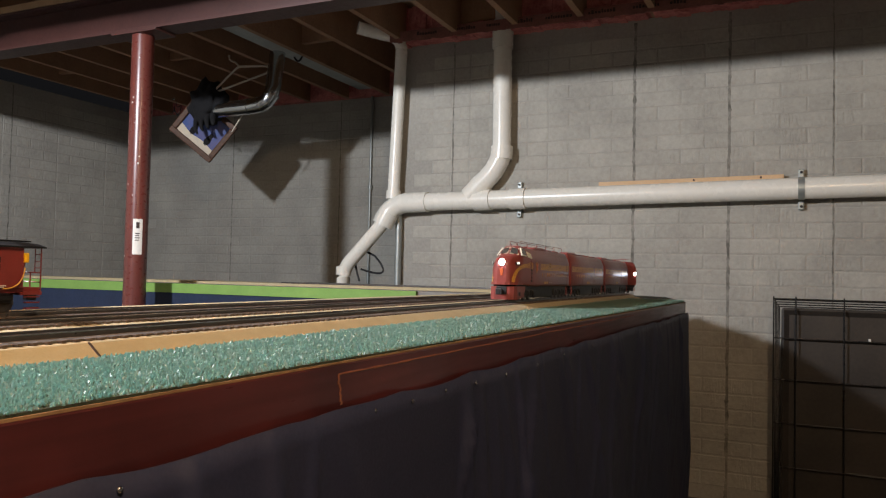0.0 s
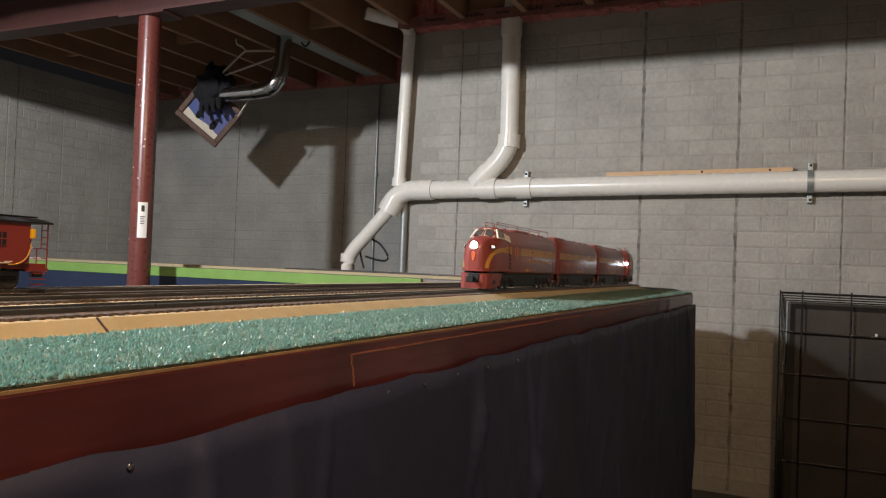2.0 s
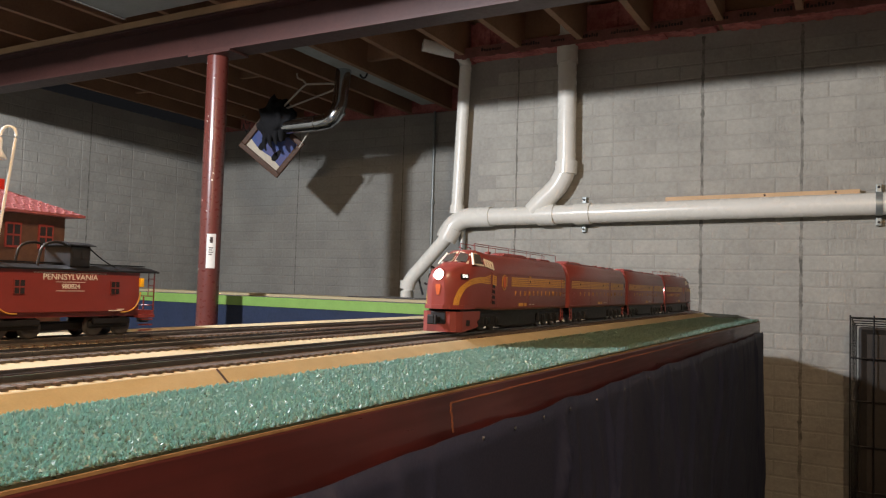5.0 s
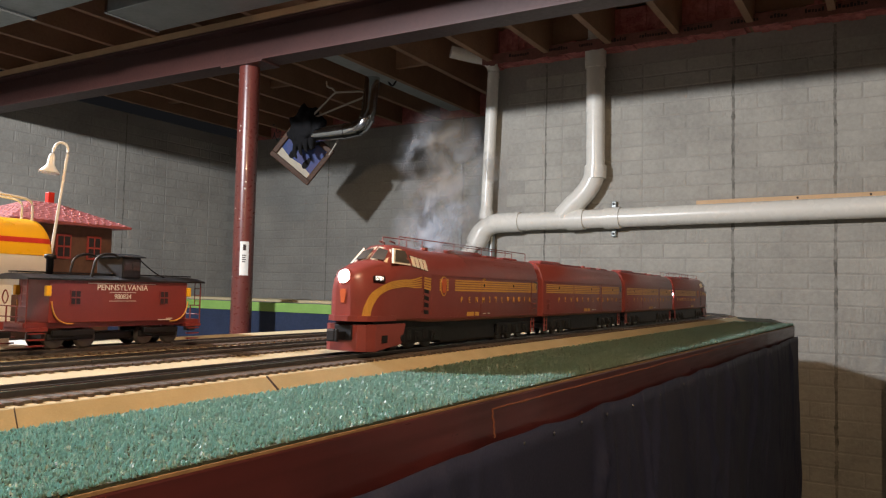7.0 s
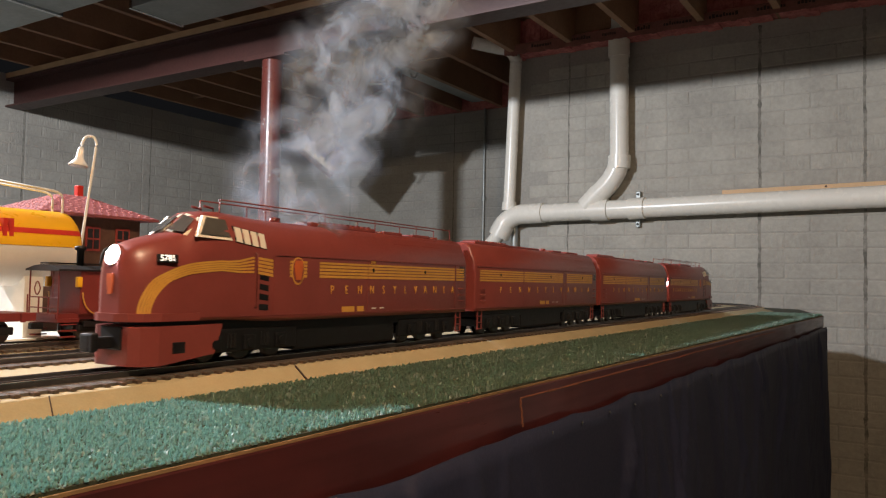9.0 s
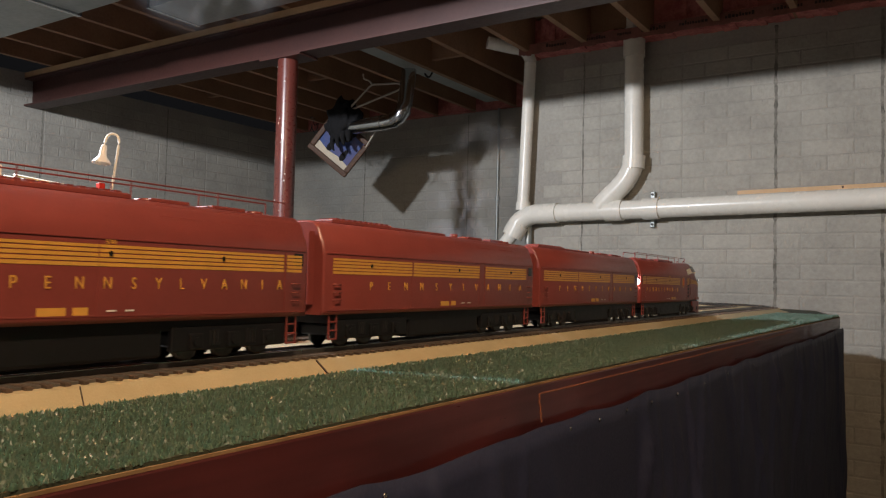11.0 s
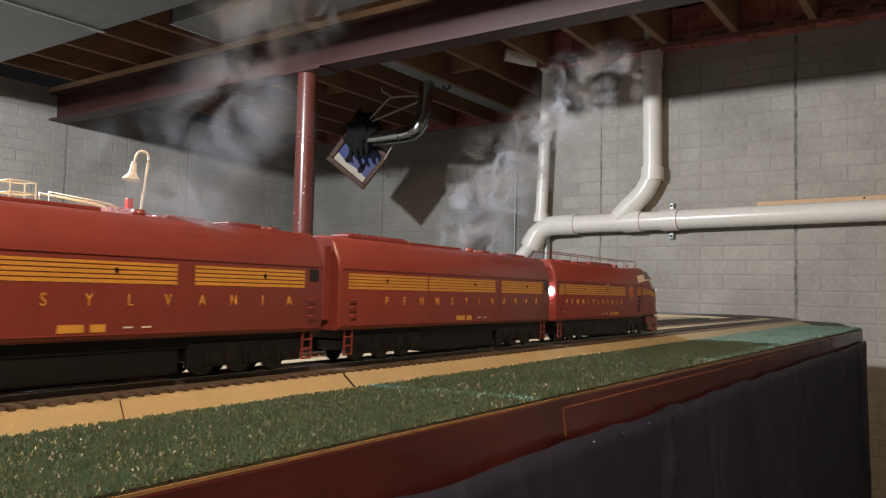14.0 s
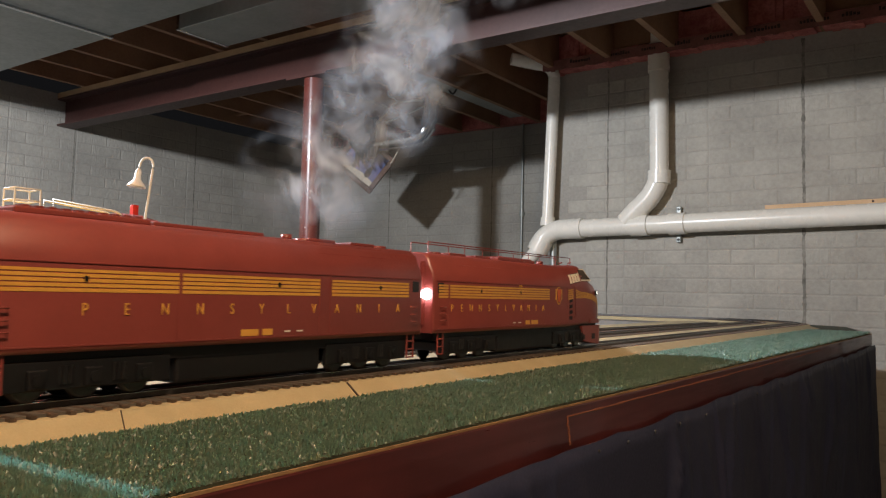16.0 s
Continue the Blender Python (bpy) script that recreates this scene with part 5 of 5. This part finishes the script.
part("clip", tube(B(), arc((-2.93, 4.6, 2.632), (-2.85, 4.6, 2.64), (-2.88, 4.6, 2.54), 6), 0.007, 8), BLACKP, d3)

rd = thing("round_duct", pose(0, 0, 0), "shiny round metal duct with segmented elbow under the joists", "duct")
elbow = [(-3.45, 4.42, 2.235), (-3.15, 4.40, 2.235)] + arc((-3.12, 4.40, 2.235), (-2.965, 4.42, 2.36), (-2.965, 4.40, 2.235), 4) + [(-2.965, 4.46, 2.62)]
bm = tube(B(), elbow, 0.055, 20)
for f in bm.faces:
    f.smooth = len(f.verts) == 4
part("pipe", bm, SHINY, rd)
for a, b in ((elbow[1], elbow[2]), (elbow[3], elbow[4]), (elbow[5], elbow[6])):
    a, b = Vector(a), Vector(b)
    d = (b - a).normalized()
    part("crimp", tube(B(), [a - d * 0.006, a + d * 0.006], 0.059, 20), SHINY, rd)

# ---- painting, hanger and black garment hung at the back ----
PC = Vector((-3.652, 4.50, 2.127))
face = look(tuple(PC), (PC.x + 1.6, PC.y - 3.4, PC.z - 0.9)) @ pose(0, 0, 0, 0, 180, 0) @ pose(0, 0, 0, 0, 0, -40) @ Matrix.Diagonal((0.913, 0.913, 0.913, 1))
pic = thing("framed_painting", face, "blue painting of two birds in a carved brown frame, hung askew", "painting")
for x0, y0, x1, y1 in ((-0.21, -0.19, 0.21, -0.145), (-0.21, 0.145, 0.21, 0.19), (-0.21, -0.145, -0.165, 0.145), (0.165, -0.145, 0.21, 0.145)):
    part("frame_rail", box(B(), x0, y0, -0.015, x1, y1, 0.025, 0.008), FRAMEWOOD, pic)
part("canvas", box(B(), -0.166, -0.146, -0.012, 0.166, 0.146, 0.0), CANVAS, pic)
part("snow", prism(B(), [(-0.165, -0.145), (0.165, -0.145), (0.165, -0.10), (0.05, -0.085), (-0.06, -0.10), (-0.165, -0.075)], 0.0, 0.002), CANVAS2, pic, "pale painted snow")
for x in (-0.055, 0.085):
    bm = B()
    lathe(bm, [(0.002, -0.055), (0.02, -0.035), (0.027, 0.0), (0.02, 0.03), (0.016, 0.045), (0.018, 0.055), (0.004, 0.07)], 14, pose(x, -0.06, 0.0, -90, 0, 0) @ Matrix.Diagonal((1, 1, 1, 1)))
    for v in bm.verts:
        v.co.z = max(0.0, min(v.co.z, 0.03)) * 0.12 + 0.0005
    part("painted_bird", bm, BLACKFUR, pic, "dark painted bird")
garment = thing("black_garment", pose(-3.549, 4.418, 2.293), "bunched black garment hung over the picture", "garment")
bm = B()
bmesh.ops.create_icosphere(bm, subdivisions=4, radius=1.0)
for v in bm.verts:
    d = v.co.normalized()
    r = 1 + 0.32 * noise.noise(d * 2.3) + 0.14 * noise.noise(d * 6.1 + Vector((3, 1, 0)))
    v.co = Vector((d.x * 0.15, d.y * 0.09, d.z * 0.16)) * r
    v.co.z -= 0.05 * max(0, noise.noise((v.co.x * 22, 0.3, 2))) if v.co.z < 0 else 0
for f in bm.faces:
    f.smooth = True
part("cloth", bm, BLACKFUR, garment)
for k in range(4):
    part("strap", tube(B(), arc((-0.05 + k * 0.045, -0.04, -0.1), (-0.02 + k * 0.05, -0.07, -0.24 + 0.02 * k), (-0.06 + k * 0.06, -0.08, -0.18), 6), 0.012, 8, radii=[0.02, 0.02, 0.018, 0.016, 0.014, 0.011, 0.006]), BLACKFUR, garment)
hanger = thing("coat_hanger", pose(-3.289, 4.459, 2.501, 0, -13, 18), "white wire coat hanger hooked over the garment", "hanger")
pts = [(-0.235, 0, -0.09)] + arc((-0.06, 0, 0.02), (0.0, 0, 0.05), (-0.02, 0, 0.045), 4) + [(0.16, 0, 0.015)] + arc((0.19, 0, 0.008), (0.19, 0, -0.045), (0.25, 0, -0.015), 6) + [(-0.22, 0, -0.095)]
part("loop", tube(B(), pts, 0.008, 8), WIRE, hanger)
part("hook", tube(B(), [(0, 0, 0.05), (-0.02, 0, 0.085)] + arc((-0.025, 0, 0.09), (-0.055, 0, 0.15), (-0.075, 0, 0.11), 5), 0.007, 8), WIRE, hanger)
stick = thing("thin_stick", pose(-3.33, 4.50, 2.16, 0, 38, 0), "thin pale stick poking from the hanging bundle", "stick")
part("rod", tube(B(), [(0, 0, -0.09), (0, 0, 0.09)], 0.005, 8), WIRE, stick)
tape = thing("wire_clutter", pose(-3.984, 4.563, 2.387), "tangle of thin dark wire beside the picture", "wire")
rng = random.Random(8)
p = Vector((0, 0, 0))
pts = [p]
for i in range(26):
    p = p + Vector((rng.uniform(-0.035, 0.045), rng.uniform(-0.01, 0.01), rng.uniform(-0.05, 0.045)))
    pts.append(p.copy())
part("strand", tube(B(), pts, 0.003, 6), BLACKP, tape)
part("metal_tag", box(B(), -0.02, -0.03, -0.01, 0.005, -0.026, 0.006, 0.002), SHINY, tape, "bright metal tag")

# ---- folded wire crate with its tray against the wall ----
crate = thing("dog_crate", pose(0.27, 4.36, FZ), "folded black wire dog crate leaning at the wall", "crate")
for z in (0.008, 0.28, 0.50, 0.72, 0.93, 1.13):
    part("wire", tube(B(), [(0, 0, z), (1.2, 0, z)], 0.0038, 8), BLACKGLOSS, crate)
for x in (0.004, 0.107, 0.325, 0.545, 0.765, 0.985, 1.196):
    part("wire", tube(B(), [(x, -0.006, 0.0), (x, -0.006, 1.142)], 0.0038, 8), BLACKGLOSS, crate)
for k in range(4):
    bm = B()
    tube(bm, [(0.012 + 0.006 * k, 0.012 + 0.016 * k, 0.0), (0.012 + 0.006 * k, 0.012 + 0.016 * k, 1.125 - 0.012 * k), (1.19, 0.012 + 0.016 * k, 1.125 - 0.012 * k)], 0.004, 8)
    part("folded_panel", bm, BLACKGLOSS, crate)
tray = thing("crate_tray", pose(0.31, 4.37, FZ), "scuffed black plastic crate tray standing on edge", "tray")
bm = B()
box(bm, 0.0, 0.0, 0.0, 1.15, 0.03, 1.085, 0.012)
bmesh.ops.inset_region(bm, faces=[f for f in bm.faces if f.normal.y < -0.95 and f.calc_area() > 0.5], thickness=0.035, depth=-0.014)
for f in bm.faces:
    f.smooth = False
part("pan", bm, PAN, tray)
part("sticker", box(B(), 0.392, -0.001, 0.926, 0.402, 0.0165, 0.946), WHITEP, tray)

# ---- smoke, in drifting wisps ----


def smoke_material(name, strength):
    m = bpy.data.materials.new(name)
    m.use_nodes = True
    n, l = m.node_tree.nodes, m.node_tree.links
    n.remove(n["Principled BSDF"])
    co, info = n.new("ShaderNodeTexCoord"), n.new("ShaderNodeObjectInfo")
    ln = n.new("ShaderNodeVectorMath")
    ln.operation = "LENGTH"
    flat_ = n.new("ShaderNodeVectorMath")
    flat_.operation = "MULTIPLY"
    flat_.inputs[1].default_value = (1, 1, 0)
    l.new(co.outputs["Object"], flat_.inputs[0])
    l.new(flat_.outputs[0], ln.inputs[0])
    shift = n.new("ShaderNodeVectorMath")
    l.new(co.outputs["Object"], shift.inputs[0])
    rnd = n.new("ShaderNodeVectorMath")
    rnd.operation = "SCALE"
    rnd.inputs[0].default_value = (7, 5, 3)
    l.new(info.outputs["Random"], rnd.inputs["Scale"])
    l.new(rnd.outputs[0], shift.inputs[1])
    tex = n.new("ShaderNodeTexNoise")
    tex.inputs["Scale"].default_value, tex.inputs["Detail"].default_value, tex.inputs["Distortion"].default_value = 19, 7, 1.0
    l.new(shift.outputs[0], tex.inputs["Vector"])
    rim = n.new("ShaderNodeMapRange")
    rim.interpolation_type = "SMOOTHSTEP"
    rim.inputs["From Min"].default_value, rim.inputs["From Max"].default_value = 0.085, 0.022
    l.new(ln.outputs["Value"], rim.inputs["Value"])
    ns = n.new("ShaderNodeMapRange")
    ns.interpolation_type = "SMOOTHSTEP"
    ns.inputs["From Min"].default_value, ns.inputs["From Max"].default_value = 0.36, 0.72
    l.new(tex.outputs["Fac"], ns.inputs["Value"])
    mul = n.new("ShaderNodeMath")
    mul.operation = "MULTIPLY"
    l.new(rim.outputs["Result"], mul.inputs[0])
    l.new(ns.outputs["Result"], mul.inputs[1])
    st = n.new("ShaderNodeMath")
    st.operation = "MULTIPLY"
    st.inputs[1].default_value = strength
    l.new(mul.outputs[0], st.inputs[0])
    clear, dif, trl, both, mix = n.new("ShaderNodeBsdfTransparent"), n.new("ShaderNodeBsdfDiffuse"), n.new("ShaderNodeBsdfTranslucent"), n.new("ShaderNodeMixShader"), n.new("ShaderNodeMixShader")
    for d in (dif, trl):
        d.inputs["Color"].default_value = (0.45, 0.52, 0.62, 1)
    l.new(dif.outputs[0], both.inputs[1])
    l.new(trl.outputs[0], both.inputs[2])
    l.new(st.outputs[0], mix.inputs[0])
    l.new(clear.outputs[0], mix.inputs[1])
    l.new(both.outputs[0], mix.inputs[2])
    l.new(mix.outputs[0], n["Material Output"].inputs["Surface"])
    return m


SMOKE, THIN = smoke_material("pale_smoke", 0.92), smoke_material("thin_smoke", 0.36)


def wisp(seed, r, material):
    """A crumpled soft-edged sheet of smoke."""
    verts, faces = [], []
    n = 14
    for j in range(n + 1):
        for i in range(n + 1):
            x, y = (2 * i / n - 1) * r, (2 * j / n - 1) * r
            z = 0.018 * noise.noise((x * 14 + seed * 3.7, y * 14, seed))
            verts.append((x, y, z))
    for j in range(n):
        for i in range(n):
            a = j * (n + 1) + i
            faces.append((a, a + 1, a + n + 2, a + n + 1))
    me = raw_mesh("wisp", verts, faces, material)
    for p in me.polygons:
        p.use_smooth = True
    return me


SMOKE_MESH = [wisp(k, 0.088, SMOKE) for k in range(5)]
THIN_MESH = [wisp(k + 9, 0.088, THIN) for k in range(5)]


def run_y(t):
    for (a, ya), (b, yb) in zip(RUN, RUN[1:]):
        if a <= t <= b:
            return ya + (yb - ya) * (t - a) / (b - a)
    return RUN[-1][1]


PUFFS = []
rng = random.Random(12)


def plume(name, back, t0, t1, gap, meshes, rise, label):
    t = t0
    i = 0
    while t < t1:
        p, a = centre(0, run_y(t) + back)
        ob = new("smoke_wisp", meshes[i % len(meshes)])
        tagged(ob, label, "smoke", name)
        yaw, lean = rng.uniform(8, 55), rng.uniform(70, 110)
        spin = rng.uniform(-60, 60)
        dx, dy = rng.uniform(-0.06, 0.06), rng.uniform(-0.03, 0.10)
        rows = [(0.0, pose(p.x, p.y, TOP - 0.16, 90, 0, 82))]
        if t > 0.9:
            rows.append((t - 0.45, pose(p.x, p.y, TOP - 0.16, 90, 0, 82)))
        z = TOP + 0.135
        rows.append((t, pose(p.x, p.y, z - 0.03, 90, 0, 75)))
        for k, dt in enumerate((0.4, 0.9, 1.6, 2.6, 4.0, 6.5, 10.5)):
            if t + dt >= 16.0:
                break
            h = rise * (0.12 * (1 - math.exp(-4 * dt)) + dt * (1 - 0.03 * dt))
            sway = 0.03 * math.sin(1.9 * (t + dt)) * min(1, dt)
            rows.append((t + dt, pose(p.x + dx * dt + sway, p.y + dy * dt - 0.015 * min(dt, 2), min(z + h, 2.42), lean + 4 * dt, spin * min(1, dt / 2.5), yaw + 6 * dt)))
        last = 16.0 - t
        h = rise * (0.12 + last * (1 - 0.03 * last))
        rows.append((16.0, pose(p.x + dx * last, p.y + dy * last - 0.015 * min(last, 2), min(z + h, 2.43), lean + 4 * last, spin * min(1, last / 2.5), yaw + 6 * last)))
        PUFFS.append((ob, rows))
        t += gap * rng.uniform(0.8, 1.2)
        i += 1


plume("smoke of the lead unit", -PITCH / 2 - 0.09, 6.5, 10.2, 0.11, SMOKE_MESH, 0.26, "pale bluish smoke rising from the lead locomotive")
plume("smoke of the first booster", PITCH / 2 + 0.06, 10.6, 15.7, 0.26, THIN_MESH, 0.26, "thin pale smoke rising from a booster locomotive")
plume("smoke of the second booster", PITCH * 1.5 + 0.06, 12.9, 15.9, 0.17, SMOKE_MESH, 0.26, "pale grey smoke rising from a booster locomotive")

# ---- brick-pattern relief of the concrete, joints and form seams ----
COURSE, PANEL, GAP = 0.086, 0.527, 0.005


def brick_mesh(w, h, material):
    b, p = 0.006, 0.0026
    v = [(-w / 2, 0, 0), (w / 2, 0, 0), (w / 2, 0, h), (-w / 2, 0, h), (-w / 2 + b, -p, b), (w / 2 - b, -p, b), (w / 2 - b, -p, h - b), (-w / 2 + b, -p, h - b)]
    return raw_mesh("brick", v, [(4, 5, 6, 7), (0, 1, 5, 4), (1, 2, 6, 5), (2, 3, 7, 6), (3, 0, 4, 7)], material)


def courses(a0, a1, z0, z1, seam):
    """Bricks of a wall from a0 to a1: their middle, foot and width."""
    out = []
    n0, n1 = math.floor((a0 - seam) / PANEL), math.ceil((a1 - seam) / PANEL)
    row = 0
    z = z0
    while z + COURSE <= z1:
        for k in range(n0, n1):
            base_ = seam + k * PANEL
            cuts = (0, 0.5, 1) if row % 2 else (0, 0.25, 0.75, 1)
            for c0, c1 in zip(cuts, cuts[1:]):
                l, r = base_ + c0 * PANEL + GAP / 2, base_ + c1 * PANEL - GAP / 2
                if l >= a0 and r <= a1:
                    out.append(((l + r) / 2, z + GAP / 2, r - l))
        z += COURSE
        row += 1
    return out


full = {w: brick_mesh(w * PANEL - GAP, COURSE - GAP, BRICK) for w in (0.25, 0.5)}


def add_rest(store, c, z, w, origin, along, out_):
    v, f = store
    h, b, p = COURSE - GAP, 0.006, 0.0026
    o = len(v)
    for dx, dz, dp in ((-w / 2, 0, 0), (w / 2, 0, 0), (w / 2, h, 0), (-w / 2, h, 0), (-w / 2 + b, b, p), (w / 2 - b, b, p), (w / 2 - b, h - b, p), (-w / 2 + b, h - b, p)):
        q = origin + along * (c + dx) + out_ * dp
        v.append((q.x, q.y, z + dz))
    f += [tuple(o + i for i in q) for q in ((4, 5, 6, 7), (0, 1, 5, 4), (1, 2, 6, 5), (2, 3, 7, 6), (3, 0, 4, 7))]


north = courses(STEP_X + 0.01, 3.9, 0.02 - COURSE, SILL - 0.02, -0.494)
count = 0
nv, nf = [], []
for c, z, w in north:
    if -1.7 < c < 1.25 and 0.62 < z < 2.5 and count < 300:
        ob = new("brick", full[0.5 if w > 0.2 else 0.25])
        ob.parent = wall_north
        ob.matrix_basis = pose(c, WALL_Y, z)
        count += 1
    else:
        add_rest((nv, nf), c, z, w, Vector((0, WALL_Y, 0)), Vector((1, 0, 0)), Vector((0, -1, 0)))
ob = part("brick_relief", raw_mesh("brick_relief", nv, nf, BRICK), BRICK, wall_north)
ob["kind"] = "stuff"
fv, ff = [], []
for c, z, w in courses(WEST_X + 0.01, STEP_X - 0.01, 0.02 - COURSE, SILL - 0.02, -3.21):
    add_rest((fv, ff), c, z, w, Vector((0, FAR_Y, 0)), Vector((1, 0, 0)), Vector((0, -1, 0)))
ob = part("brick_relief", raw_mesh("brick_relief", fv, ff, BRICK), BRICK, wall_far)
ob["kind"] = "stuff"
wv, wf = [], []
for c, z, w in courses(-3.9, FAR_Y - 0.01, 0.02 - COURSE, SILL - 0.02, 4.3):
    add_rest((wv, wf), c, z, w, Vector((WEST_X, 0, 0)), Vector((0, 1, 0)), Vector((1, 0, 0)))
ob = part("brick_relief", raw_mesh("brick_relief", wv, wf, BRICK), BRICK, wall_west)
ob["kind"] = "stuff"


def form_seam(wall, p, along, out_, w):
    verts, faces = [], []
    n = 220
    for i in range(n + 1):
        z = FZ + 0.02 + (SILL - FZ - 0.04) * i / n
        s = 0.004 * noise.noise((z * 14, p.x * 3, p.y))
        ww = w * (0.5 + 0.8 * abs(noise.noise((z * 38, 7, p.x))))
        for e in (-1, 1):
            q = p + along * (s + e * ww) + out_ * 0.0029
            verts.append((q.x, q.y, z))
    for i in range(n):
        faces.append((2 * i, 2 * i + 1, 2 * i + 3, 2 * i + 2))
    part("form_seam", raw_mesh("form_seam", verts, faces, JOINT), JOINT, wall, "dark vertical form seam")


X, Y = Vector((1, 0, 0)), Vector((0, 1, 0))
for xs, w in ((-0.494, 0.012), (0.032, 0.012), (-1.662, 0.008), (0.554, 0.005)):
    form_seam(wall_north, Vector((xs, WALL_Y, 0)), X, -Y, w)
for xs in (-3.302, -4.495):
    form_seam(wall_far, Vector((xs, FAR_Y, 0)), X, -Y, 0.007)
for ys in (4.38, 3.23, 2.08):
    form_seam(wall_west, Vector((WEST_X, ys, 0)), Y, X, 0.007)

def motions():
    walk(lead, unit_rows(-PITCH / 2, False))
    walk(boost1, unit_rows(PITCH / 2, False))
    walk(boost2, unit_rows(PITCH * 1.5, False))
    walk(rear, unit_rows(PITCH * 2.5, True))
    for puff, rows in PUFFS:
        walk(puff, rows)


motions()
